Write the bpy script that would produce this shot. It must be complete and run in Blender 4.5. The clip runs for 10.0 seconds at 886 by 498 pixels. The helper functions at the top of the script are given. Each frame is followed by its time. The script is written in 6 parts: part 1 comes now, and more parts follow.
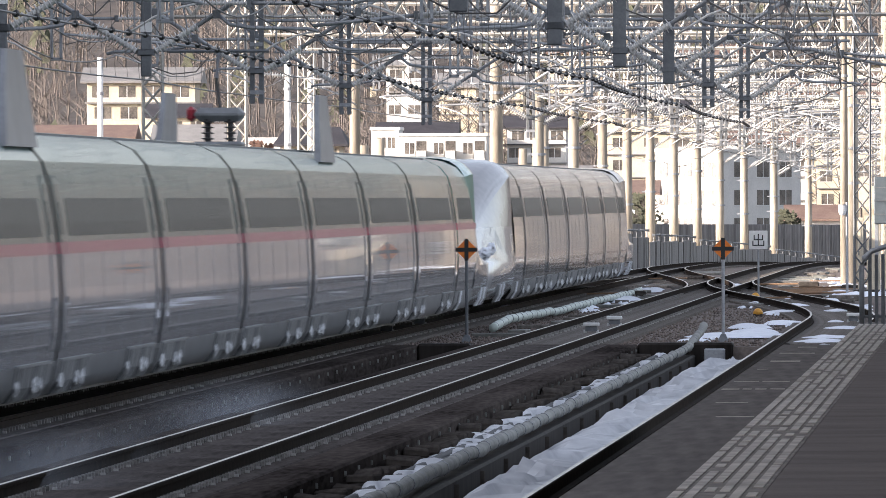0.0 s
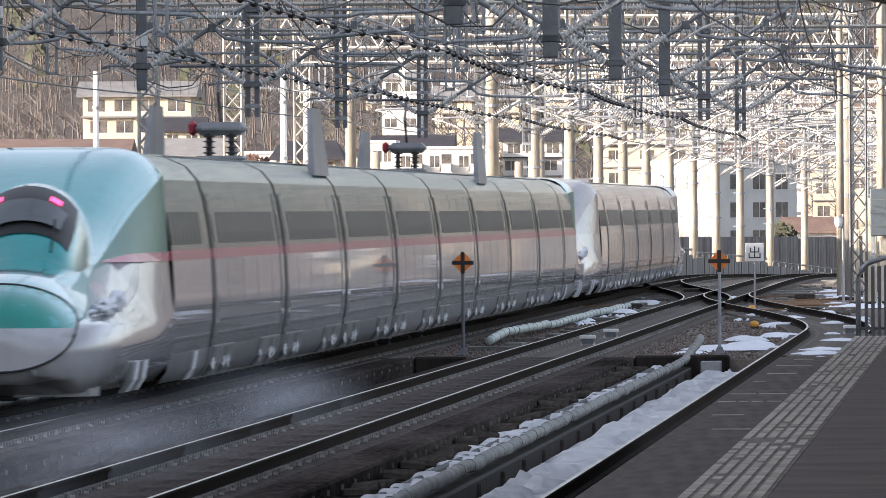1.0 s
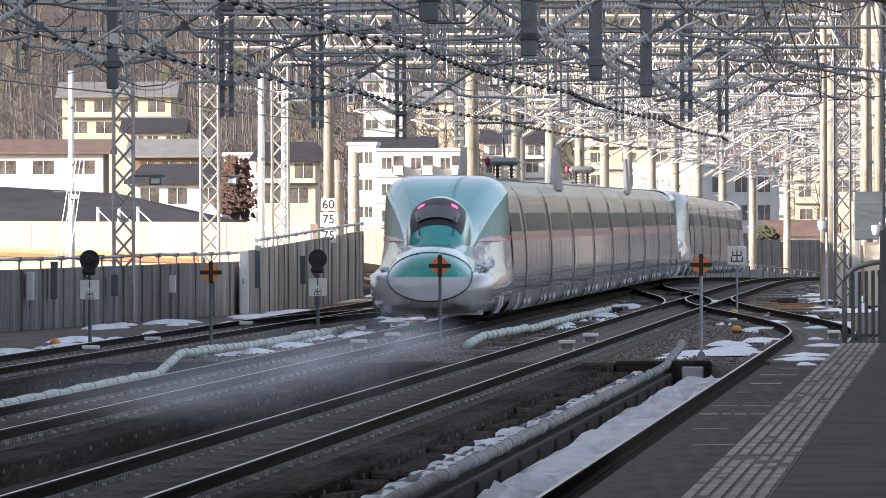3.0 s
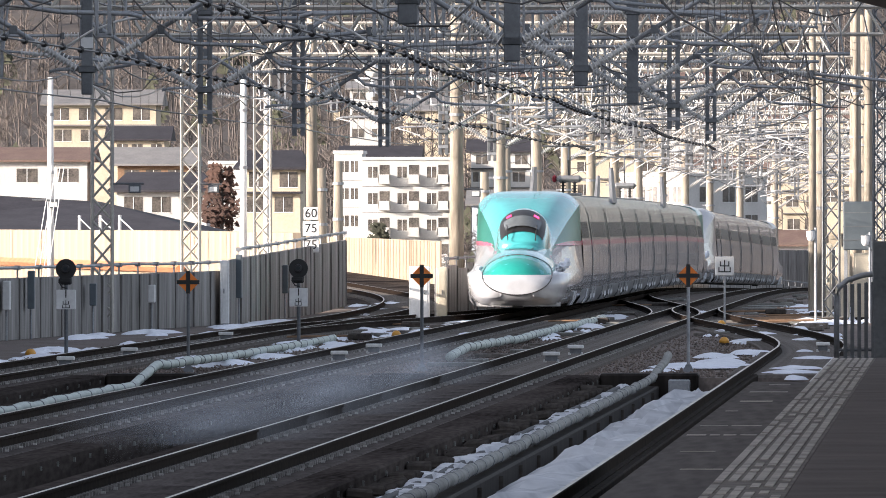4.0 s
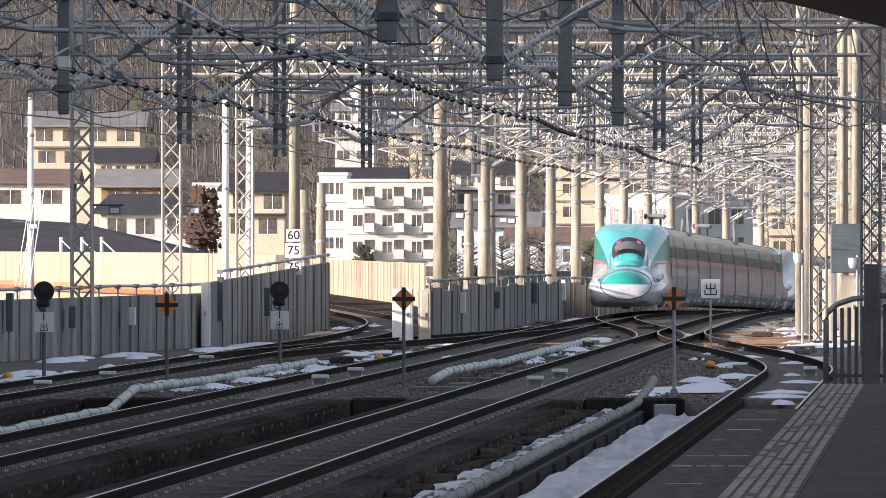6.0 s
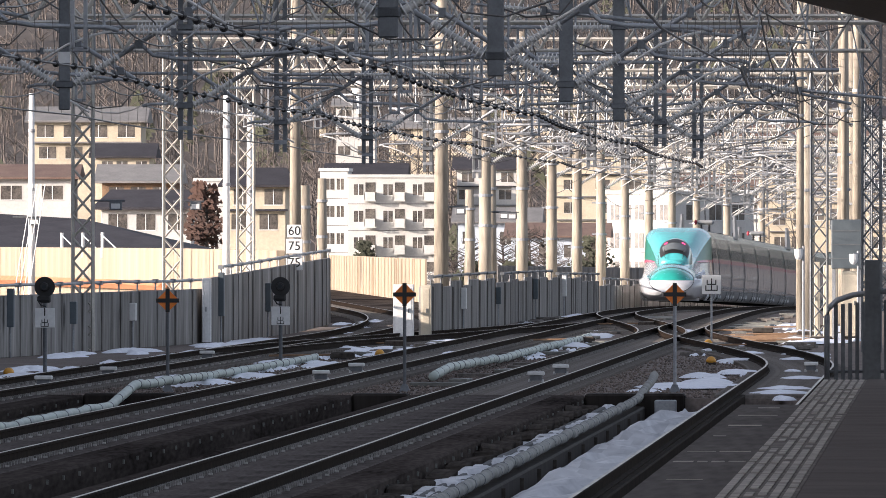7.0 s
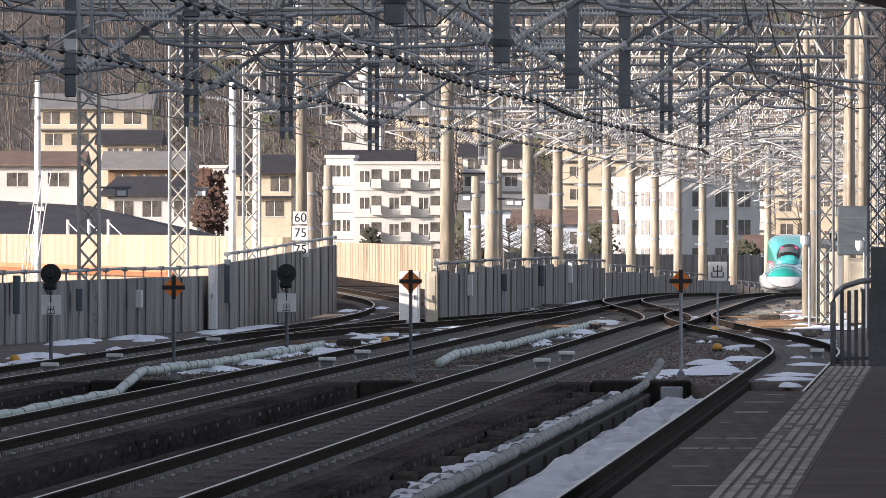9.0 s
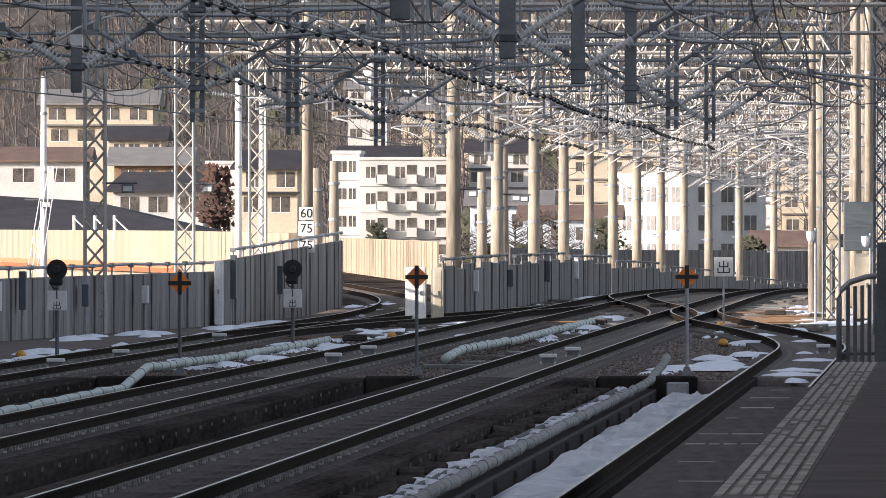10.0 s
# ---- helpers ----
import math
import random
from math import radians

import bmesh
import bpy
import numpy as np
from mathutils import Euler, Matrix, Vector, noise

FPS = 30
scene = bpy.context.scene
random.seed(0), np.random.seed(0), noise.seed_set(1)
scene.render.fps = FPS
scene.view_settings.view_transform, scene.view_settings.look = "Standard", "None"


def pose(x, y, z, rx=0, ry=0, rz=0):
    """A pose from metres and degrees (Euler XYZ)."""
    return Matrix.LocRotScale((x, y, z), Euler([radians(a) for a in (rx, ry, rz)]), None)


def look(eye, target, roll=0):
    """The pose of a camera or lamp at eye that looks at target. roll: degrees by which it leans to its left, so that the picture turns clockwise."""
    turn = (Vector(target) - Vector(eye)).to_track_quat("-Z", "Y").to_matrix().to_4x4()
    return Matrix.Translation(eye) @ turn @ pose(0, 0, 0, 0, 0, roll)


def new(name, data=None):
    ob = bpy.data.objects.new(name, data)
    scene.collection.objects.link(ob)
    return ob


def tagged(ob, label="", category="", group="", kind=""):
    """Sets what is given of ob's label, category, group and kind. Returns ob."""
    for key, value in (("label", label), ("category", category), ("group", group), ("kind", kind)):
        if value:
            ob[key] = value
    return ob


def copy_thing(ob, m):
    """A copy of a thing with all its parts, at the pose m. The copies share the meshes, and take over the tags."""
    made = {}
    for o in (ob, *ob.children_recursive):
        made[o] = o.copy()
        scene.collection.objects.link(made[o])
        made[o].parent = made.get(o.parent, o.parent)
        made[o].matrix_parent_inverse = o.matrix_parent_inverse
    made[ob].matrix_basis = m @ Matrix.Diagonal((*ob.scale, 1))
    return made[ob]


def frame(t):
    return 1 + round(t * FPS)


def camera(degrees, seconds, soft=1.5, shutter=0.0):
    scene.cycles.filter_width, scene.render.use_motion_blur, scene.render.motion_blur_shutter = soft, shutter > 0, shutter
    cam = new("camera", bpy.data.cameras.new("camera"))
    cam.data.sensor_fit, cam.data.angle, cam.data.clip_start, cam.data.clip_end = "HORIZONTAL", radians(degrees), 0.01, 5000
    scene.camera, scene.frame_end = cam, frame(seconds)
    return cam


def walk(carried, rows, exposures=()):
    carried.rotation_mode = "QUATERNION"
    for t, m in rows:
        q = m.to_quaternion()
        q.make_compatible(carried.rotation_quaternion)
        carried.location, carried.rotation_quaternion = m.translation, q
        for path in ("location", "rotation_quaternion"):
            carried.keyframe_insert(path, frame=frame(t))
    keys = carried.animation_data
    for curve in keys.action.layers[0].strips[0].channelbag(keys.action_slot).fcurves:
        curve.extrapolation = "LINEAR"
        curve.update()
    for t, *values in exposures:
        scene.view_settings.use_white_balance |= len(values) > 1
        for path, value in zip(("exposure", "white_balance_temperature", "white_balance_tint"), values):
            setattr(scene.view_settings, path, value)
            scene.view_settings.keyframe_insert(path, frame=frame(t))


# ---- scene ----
# The camera stands on a station platform, with a very long lens; x across the tracks, y along them, rails at z = 0.
EYE_HEIGHT = 2.8


def aim(side, back, yaw, down, roll):
    """Pose of the camera: metres aside and set back along the platform, and its turn in degrees."""
    eye = Vector((side, -back, EYE_HEIGHT))
    a, b = radians(yaw), radians(down)
    way = Vector((-math.sin(a) * math.cos(b), math.cos(a) * math.cos(b), -math.sin(b)))
    return look(eye, eye + way * 100, roll)


cam = camera(3.2077, 10.0, soft=0.5, shutter=0.35)
walk(cam, [
    (0.0, aim(0.301, 17.05, 2.0169, 0.1826, -0.188)),
    (0.5, aim(0.300, 17.03, 2.0123, 0.1562, -0.304)),
    (1.0, aim(0.300, 17.00, 2.0030, 0.1351, -0.343)),
    (1.5, aim(0.293, 16.60, 1.9903, 0.1267, -0.289)),
    (2.0, aim(0.278, 15.75, 1.9761, 0.1285, -0.275)),
    (3.5, aim(0.135, 7.65, 1.9139, 0.1240, -0.083)),
    (4.0, aim(0.079, 4.48, 1.8908, 0.0950, -0.032)),
    (4.5, aim(0.037, 2.07, 1.8661, 0.0587, -0.025)),
    (5.0, aim(0.016, 0.90, 1.8476, 0.0269, 0.009)),
    (5.5, aim(0.000, 0.00, 1.8386, 0.0125, 0.008)),
    (7.0, aim(0.000, 0.00, 1.8422, 0.0306, 0.029)),
    (7.5, aim(0.000, 0.00, 1.8483, 0.0409, -0.004)),
    (8.0, aim(0.000, 0.00, 1.8522, 0.0534, 0.021)),
    (8.5, aim(0.000, 0.00, 1.8578, 0.0659, -0.001)),
    (9.0, aim(0.000, 0.00, 1.8641, 0.0783, 0.008)),
    (9.5, aim(0.000, 0.00, 1.8729, 0.0876, 0.009)),
    (10.0, aim(0.000, 0.00, 1.8860, 0.0941, 0.000)),
], exposures=[(0.0, 1.40, 6050, 16), (2.0, 1.30, 6000, 15), (3.5, 1.12, 5980, 15), (5.0, 0.86, 5980, 17), (7.5, 0.78, 5980, 17), (10.0, 0.72, 5980, 16)])

# ---- world and sun ----
SUN_AZ, SUN_EL = 66.0, 13.0
to_sun = Vector((-math.sin(radians(SUN_AZ)) * math.cos(radians(SUN_EL)), -math.cos(radians(SUN_AZ)) * math.cos(radians(SUN_EL)), math.sin(radians(SUN_EL))))
world = bpy.data.worlds.new("world")
scene.world = world
world.use_nodes = True
wn = world.node_tree
sky = wn.nodes.new("ShaderNodeTexSky")
sky.sky_type, sky.sun_disc = "NISHITA", False
sky.sun_elevation, sky.sun_rotation = radians(SUN_EL), radians(180 + SUN_AZ)
wn.nodes["Background"].inputs[1].default_value = 0.15
sky.dust_density = 3.0
haze = wn.nodes.new("ShaderNodeHueSaturation")
haze.inputs["Saturation"].default_value = 0.42
wn.links.new(sky.outputs[0], haze.inputs["Color"])
wn.links.new(haze.outputs[0], wn.nodes["Background"].inputs[0])
sun_data = bpy.data.lights.new("sun", "SUN")
sun_data.energy, sun_data.angle, sun_data.color = 5.0, radians(0.5), (1.0, 0.84, 0.65)
sun = new("sun", sun_data)
sun.matrix_world = look(to_sun * 100, (0, 0, 0))


# ---- materials ----
def mat(name, c1, c2=None, rough=0.7, metal=0.0, scale=3.0, fine=40.0, bump=0.15, streak=False, emit=None, strength=1.0, spread=0.12, coat=0.0, stretch=None, spec=0.5, alpha=1.0, vary=0.16):
    """Principled surface with stains at a large scale, grain at a fine one, and relief."""
    m = bpy.data.materials.new(name)
    m.use_nodes = True
    nt = m.node_tree
    p = nt.nodes["Principled BSDF"]
    p.inputs["Roughness"].default_value, p.inputs["Metallic"].default_value = rough, metal
    p.inputs["Coat Weight"].default_value = coat
    p.inputs["Alpha"].default_value = alpha
    p.inputs["Specular IOR Level"].default_value = spec
    c2 = c2 or tuple(x * 0.6 for x in c1)
    tc = nt.nodes.new("ShaderNodeTexCoord")
    mp = nt.nodes.new("ShaderNodeMapping")
    mp.inputs["Scale"].default_value = stretch or ((1, 1, 0.12) if streak else (1, 1, 1))
    nt.links.new(tc.outputs["Object"], mp.inputs["Vector"])
    n1, n2 = nt.nodes.new("ShaderNodeTexNoise"), nt.nodes.new("ShaderNodeTexNoise")
    n1.inputs["Scale"].default_value, n1.inputs["Detail"].default_value = scale, 6
    n2.inputs["Scale"].default_value, n2.inputs["Detail"].default_value = fine, 4
    for n in (n1, n2):
        nt.links.new(mp.outputs[0], n.inputs["Vector"])
    mixf = nt.nodes.new("ShaderNodeMix")
    mixf.inputs[0].default_value = 0.4
    nt.links.new(n1.outputs[0], mixf.inputs[2])
    nt.links.new(n2.outputs[0], mixf.inputs[3])
    ramp = nt.nodes.new("ShaderNodeValToRGB")
    ramp.color_ramp.elements[0].position, ramp.color_ramp.elements[1].position = 0.5 - spread, 0.5 + spread
    ramp.color_ramp.elements[0].color, ramp.color_ramp.elements[1].color = (*c2, 1), (*c1, 1)
    nt.links.new(mixf.outputs[0], ramp.inputs[0])
    info = nt.nodes.new("ShaderNodeObjectInfo")
    mul = nt.nodes.new("ShaderNodeMath")
    mul.operation = "MULTIPLY_ADD"
    mul.inputs[1].default_value, mul.inputs[2].default_value = vary, 1.0 - vary / 2
    nt.links.new(info.outputs["Random"], mul.inputs[0])
    hsv = nt.nodes.new("ShaderNodeHueSaturation")
    nt.links.new(mul.outputs[0], hsv.inputs["Value"])
    nt.links.new(ramp.outputs[0], hsv.inputs["Color"])
    nt.links.new(hsv.outputs[0], p.inputs["Base Color"])
    if bump:
        b = nt.nodes.new("ShaderNodeBump")
        b.inputs["Strength"].default_value, b.inputs["Distance"].default_value = bump, 0.02
        nt.links.new(mixf.outputs[0], b.inputs["Height"])
        nt.links.new(b.outputs[0], p.inputs["Normal"])
    if emit:
        p.inputs["Emission Color"].default_value, p.inputs["Emission Strength"].default_value = (*emit, 1), strength
    return m


M = {
    "ballast": mat("ballast", (0.24, 0.20, 0.175), (0.08, 0.068, 0.060), 0.95, scale=1.1, fine=14, bump=1.0, spread=0.2, spec=0.12),
    "bed": mat("wet_concrete", (0.10, 0.085, 0.076), (0.018, 0.015, 0.014), 0.8, scale=0.8, fine=12, bump=0.3, stretch=(1, 0.07, 1), spread=0.17, spec=0.0),
    "slab": mat("slab_concrete", (0.145, 0.128, 0.118), (0.045, 0.040, 0.037), 0.7, scale=1.2, fine=20, bump=0.2, stretch=(1, 0.07, 1), spread=0.17, spec=0.0),
    "trough": mat("trench_concrete", (0.120, 0.106, 0.093), (0.022, 0.019, 0.017), 0.8, scale=0.7, fine=9, bump=0.4, stretch=(1, 0.07, 1), spread=0.17, spec=0.0),
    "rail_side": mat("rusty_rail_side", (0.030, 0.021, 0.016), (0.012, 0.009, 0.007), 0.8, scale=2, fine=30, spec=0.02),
    "rail_top": mat("polished_rail_head", (0.50, 0.43, 0.37), (0.12, 0.10, 0.085), 0.3, 1.0, scale=0.6, fine=50, bump=0.02),
    "clip": mat("galvanised_clip", (0.34, 0.32, 0.30), (0.10, 0.095, 0.09), 0.5, 0.3),
    "platform": mat("platform_asphalt", (0.20, 0.178, 0.165), (0.075, 0.067, 0.061), 0.9, scale=1.1, fine=11, bump=0.3, stretch=(1, 0.05, 1), spread=0.16, spec=0.12),
    "tactile": mat("tactile_paving", (0.60, 0.55, 0.49), (0.30, 0.275, 0.245), 0.8, scale=1.4, fine=12, bump=0.2, spec=0.12),
    "wet_dark": mat("soaked_dark_concrete", (0.050, 0.043, 0.038), (0.012, 0.010, 0.009), 0.7, scale=1.2, fine=10, bump=0.4, streak=True, spread=0.2, spec=0.05),
    # old dirty snow; its dark cross stripes also paint shade between ripples
    "snow_old": mat("old_snow_dirt_and_shade", (0.80, 0.81, 0.82), (0.36, 0.37, 0.39), 0.9, scale=1.3, fine=5, bump=0.8, stretch=(0.5, 1, 1), spread=0.2, spec=0.2),
    "sleeper": mat("concrete_sleeper", (0.22, 0.20, 0.18), (0.10, 0.09, 0.08), 0.9, scale=2, fine=15, bump=0.2, spec=0.1),
    "asphalt": mat("dark_asphalt", (0.19, 0.165, 0.150), (0.095, 0.082, 0.075), 0.9, scale=0.9, fine=30, bump=0.3, spread=0.2, spec=0.15),
    "tactile_base": mat("tactile_paving_bed", (0.27, 0.245, 0.22), (0.15, 0.136, 0.122), 0.85, scale=1.5, fine=14, bump=0.2, spec=0.12),
    "snow": mat("snow", (0.88, 0.90, 0.94), (0.72, 0.75, 0.80), 0.85, scale=3, fine=18, bump=0.6, spec=0.25),
    "wrap": mat("pale_pipe_wrap", (0.46, 0.52, 0.47), (0.34, 0.39, 0.36), 0.55, scale=1.2, fine=9, bump=0.3),
    "wrap_old": mat("weathered_pipe_wrap", (0.23, 0.23, 0.205), (0.10, 0.10, 0.09), 0.65, scale=1.2, fine=9, bump=0.3),
    "steel": mat("galvanised_steel", (0.40, 0.415, 0.43), (0.26, 0.27, 0.285), 0.5, 0.35, scale=2, fine=20),
    "steel_dark": mat("dark_steel", (0.17, 0.18, 0.19), (0.11, 0.118, 0.125), 0.55, 0.2, scale=2, fine=20),
    "truss": mat("pale_painted_steel", (0.56, 0.53, 0.47), (0.38, 0.36, 0.32), 0.6, 0.0, scale=1.5, fine=15),
    "insul": mat("glazed_porcelain", (0.74, 0.73, 0.70), (0.56, 0.55, 0.53), 0.3, scale=4, fine=30, bump=0.05),
    "wire": mat("copper_wire", (0.16, 0.15, 0.14), (0.1, 0.095, 0.09), 0.5, 0.3),
    "bead": mat("black_spacer", (0.025, 0.024, 0.024), (0.015, 0.015, 0.015), 0.5),
    "pole": mat("concrete_pole", (0.44, 0.385, 0.30), (0.20, 0.175, 0.14), 0.85, scale=1.6, fine=12, bump=0.2, streak=True),
    "fence": mat("concrete_fence_panel", (0.36, 0.345, 0.325), (0.11, 0.103, 0.095), 0.85, scale=0.9, fine=7, bump=0.35, streak=True, spec=0.25, vary=0.26),
    "fence_dark": mat("stained_barrier_panel", (0.26, 0.25, 0.24), (0.11, 0.105, 0.10), 0.9, scale=1.6, fine=9, bump=0.35, streak=True),
    "barrier": mat("cream_noise_barrier", (0.40, 0.325, 0.235), (0.28, 0.225, 0.165), 0.85, scale=0.6, fine=7, bump=0.2, streak=True),
    "white": mat("white_paint", (0.80, 0.80, 0.78), (0.66, 0.66, 0.64), 0.6, scale=1.0, fine=12, bump=0.05),
    "black": mat("black_paint", (0.02, 0.02, 0.02), (0.014, 0.014, 0.014), 0.5, bump=0.05),
    # orange enamel, brightened in colour as if the sun fell on the plates
    "orange": mat("orange_enamel_sunlit", (0.95, 0.27, 0.035), (0.85, 0.22, 0.025), 0.45, scale=6, bump=0.05),
    "amber": mat("amber_plastic", (0.75, 0.38, 0.05), (0.6, 0.28, 0.03), 0.4),
    "beige": mat("beige_cabinet_paint", (0.62, 0.56, 0.44), (0.5, 0.45, 0.35), 0.6),
    # blue-grey paint with the shade on the equipment box darkened into it
    "bluegrey": mat("blue_grey_cabinet_shaded", (0.11, 0.135, 0.15), (0.08, 0.10, 0.115), 0.5),
    "car_pane": mat("tinted_car_window", (0.022, 0.025, 0.026), (0.016, 0.018, 0.019), 0.34, bump=0.0, spec=0.2),
    # windscreen glass lightened to grey to stand for the reflected sky
    "screen": mat("windscreen_sky_grey", (0.13, 0.145, 0.15), (0.10, 0.11, 0.115), 0.12, scale=2, bump=0.0),
    "glass": mat("dark_window_glass", (0.035, 0.04, 0.045), (0.025, 0.03, 0.034), 0.08, bump=0.0),
    "town_glass": mat("curtained_glass", (0.17, 0.15, 0.13), (0.05, 0.047, 0.045), 0.25, scale=0.9, fine=6, bump=0.0),
    "plug": mat("white_cap", (0.55, 0.53, 0.5), (0.3, 0.29, 0.27), 0.7),
    "plaster": mat("cream_plaster", (0.64, 0.56, 0.42), (0.50, 0.43, 0.32), 0.85, scale=0.5, fine=5),
    "plaster_white": mat("white_plaster", (0.66, 0.645, 0.61), (0.54, 0.53, 0.5), 0.85, scale=0.4, fine=5),
    "plaster_blue": mat("pale_blue_plaster", (0.58, 0.64, 0.72), (0.5, 0.56, 0.63), 0.85, scale=0.4, fine=5),
    "roof_dark": mat("dark_tile_roof", (0.06, 0.058, 0.065), (0.042, 0.04, 0.046), 0.7, scale=0.8, fine=6, spec=0.12),
    "roof_grey": mat("grey_metal_roof", (0.24, 0.23, 0.22), (0.17, 0.165, 0.16), 0.6, scale=0.8, fine=6),
    "roof_red": mat("rust_red_roof", (0.19, 0.13, 0.10), (0.13, 0.08, 0.065), 0.7, scale=0.8, fine=6),
    "wood": mat("weathered_timber", (0.30, 0.19, 0.11), (0.2, 0.12, 0.07), 0.8, scale=1, fine=8),
    # leaf litter, its colour lifted to stand for haze over the distance
    "hill": mat("hazy_leaf_litter_slope", (0.14, 0.125, 0.115), (0.075, 0.067, 0.062), 0.95, scale=0.06, fine=0.7, bump=0.6, spread=0.2, spec=0.12),
    "bark": mat("bare_branches", (0.14, 0.122, 0.112), (0.085, 0.075, 0.069), 0.9, scale=0.3, fine=4, spec=0.12),
    "needles": mat("dark_evergreen", (0.075, 0.08, 0.05), (0.035, 0.038, 0.025), 0.9, scale=0.5, fine=5),
    "shrub": mat("russet_shrub_leaves", (0.10, 0.055, 0.04), (0.05, 0.03, 0.024), 0.9, scale=0.5, fine=5),
    "field": mat("town_ground", (0.12, 0.105, 0.085), (0.07, 0.06, 0.05), 0.95, scale=0.1, fine=1.5),
    "bed_stripe": mat("orange_band", (0.50, 0.21, 0.10), (0.40, 0.16, 0.075), 0.85, scale=0.6, fine=7),
    # the train's green, darkened for the shaded flank of the nose
    "nose_side": mat("train_green_flank_shaded", (0.012, 0.17, 0.125), (0.010, 0.145, 0.105), 0.3, scale=1.0, fine=6, bump=0.0, coat=0.0, spec=0.25),
    "canopy": mat("brown_canopy_sheet", (0.30, 0.22, 0.13), (0.22, 0.16, 0.10), 0.6),
    "green": mat("train_green_enamel", (0.025, 0.36, 0.30), (0.022, 0.32, 0.27), 0.14, scale=1.0, fine=6, bump=0.0, coat=0.6),
    # the same green, paled to teal: sky sheen put into the colour
    "teal": mat("train_green_sky_sheen", (0.085, 0.48, 0.49), (0.07, 0.42, 0.43), 0.18, scale=1.0, fine=6, bump=0.0, coat=0.9),
    "tsteel": mat("train_white_enamel", (0.54, 0.55, 0.57), (0.46, 0.47, 0.49), 0.18, scale=1.0, fine=5, bump=0.0, coat=0.6),
    # the same green, dulled and darkened for the car sides in shade
    "side_green": mat("train_green_side_shaded", (0.065, 0.15, 0.125), (0.055, 0.13, 0.108), 0.17, scale=0.4, fine=4, bump=0.0, coat=0.2, spec=0.35),
    "pink": mat("train_pink_stripe", (0.46, 0.07, 0.14), (0.40, 0.06, 0.12), 0.2, bump=0.0),
    "silver": mat("train_silver_enamel", (0.33, 0.315, 0.30), (0.27, 0.26, 0.25), 0.17, scale=1.0, fine=5, bump=0.0, coat=0.4),
    "skirt": mat("train_skirt_grey", (0.30, 0.31, 0.32), (0.20, 0.205, 0.21), 0.35, scale=1.0, fine=6, bump=0.05),
    "lamp_red": mat("red_tail_lamp", (0.8, 0.02, 0.08), (0.7, 0.02, 0.06), 0.3, bump=0.0, emit=(1.0, 0.03, 0.16), strength=1.5),
    "rubber": mat("gangway_rubber", (0.05, 0.05, 0.052), (0.035, 0.035, 0.036), 0.7),
    "stone": mat("ballast_stone", (0.27, 0.22, 0.19), (0.09, 0.077, 0.067), 0.95, scale=3, fine=20, spec=0.12),
    "red": mat("red_insulator_cap", (0.45, 0.04, 0.06), (0.35, 0.03, 0.05), 0.4),
}



def mist_material():
    """Thin white mist, densest along the puff's long axis and gone at its rim."""
    m = bpy.data.materials.new("snow_mist")
    m.use_nodes = True
    nt = m.node_tree
    p = nt.nodes["Principled BSDF"]
    p.inputs["Base Color"].default_value, p.inputs["Roughness"].default_value = (0.88, 0.92, 0.97, 1), 1.0
    p.inputs["Specular IOR Level"].default_value = 0.0
    tc, sep = nt.nodes.new("ShaderNodeTexCoord"), nt.nodes.new("ShaderNodeSeparateXYZ")
    nt.links.new(tc.outputs["Object"], sep.inputs[0])

    def op(kind, a, b):
        n = nt.nodes.new("ShaderNodeMath")
        n.operation = kind
        n.use_clamp = kind in ("SUBTRACT", "POWER")
        for i, v in enumerate((a, b)):
            if isinstance(v, (int, float)):
                n.inputs[i].default_value = v
            else:
                nt.links.new(v, n.inputs[i])
        return n.outputs[0]

    r2 = op("ADD", op("MULTIPLY", sep.outputs[0], sep.outputs[0]), op("MULTIPLY", sep.outputs[2], sep.outputs[2]))
    core = op("POWER", op("SUBTRACT", 1.0, r2), 1.6)
    nz = nt.nodes.new("ShaderNodeTexNoise")
    nz.inputs["Scale"].default_value, nz.inputs["Detail"].default_value = 1.6, 4
    nt.links.new(tc.outputs["Object"], nz.inputs["Vector"])
    nt.links.new(op("MULTIPLY", core, op("MULTIPLY", nz.outputs[0], 0.26)), p.inputs["Alpha"])
    return m


M["mist"] = mist_material()

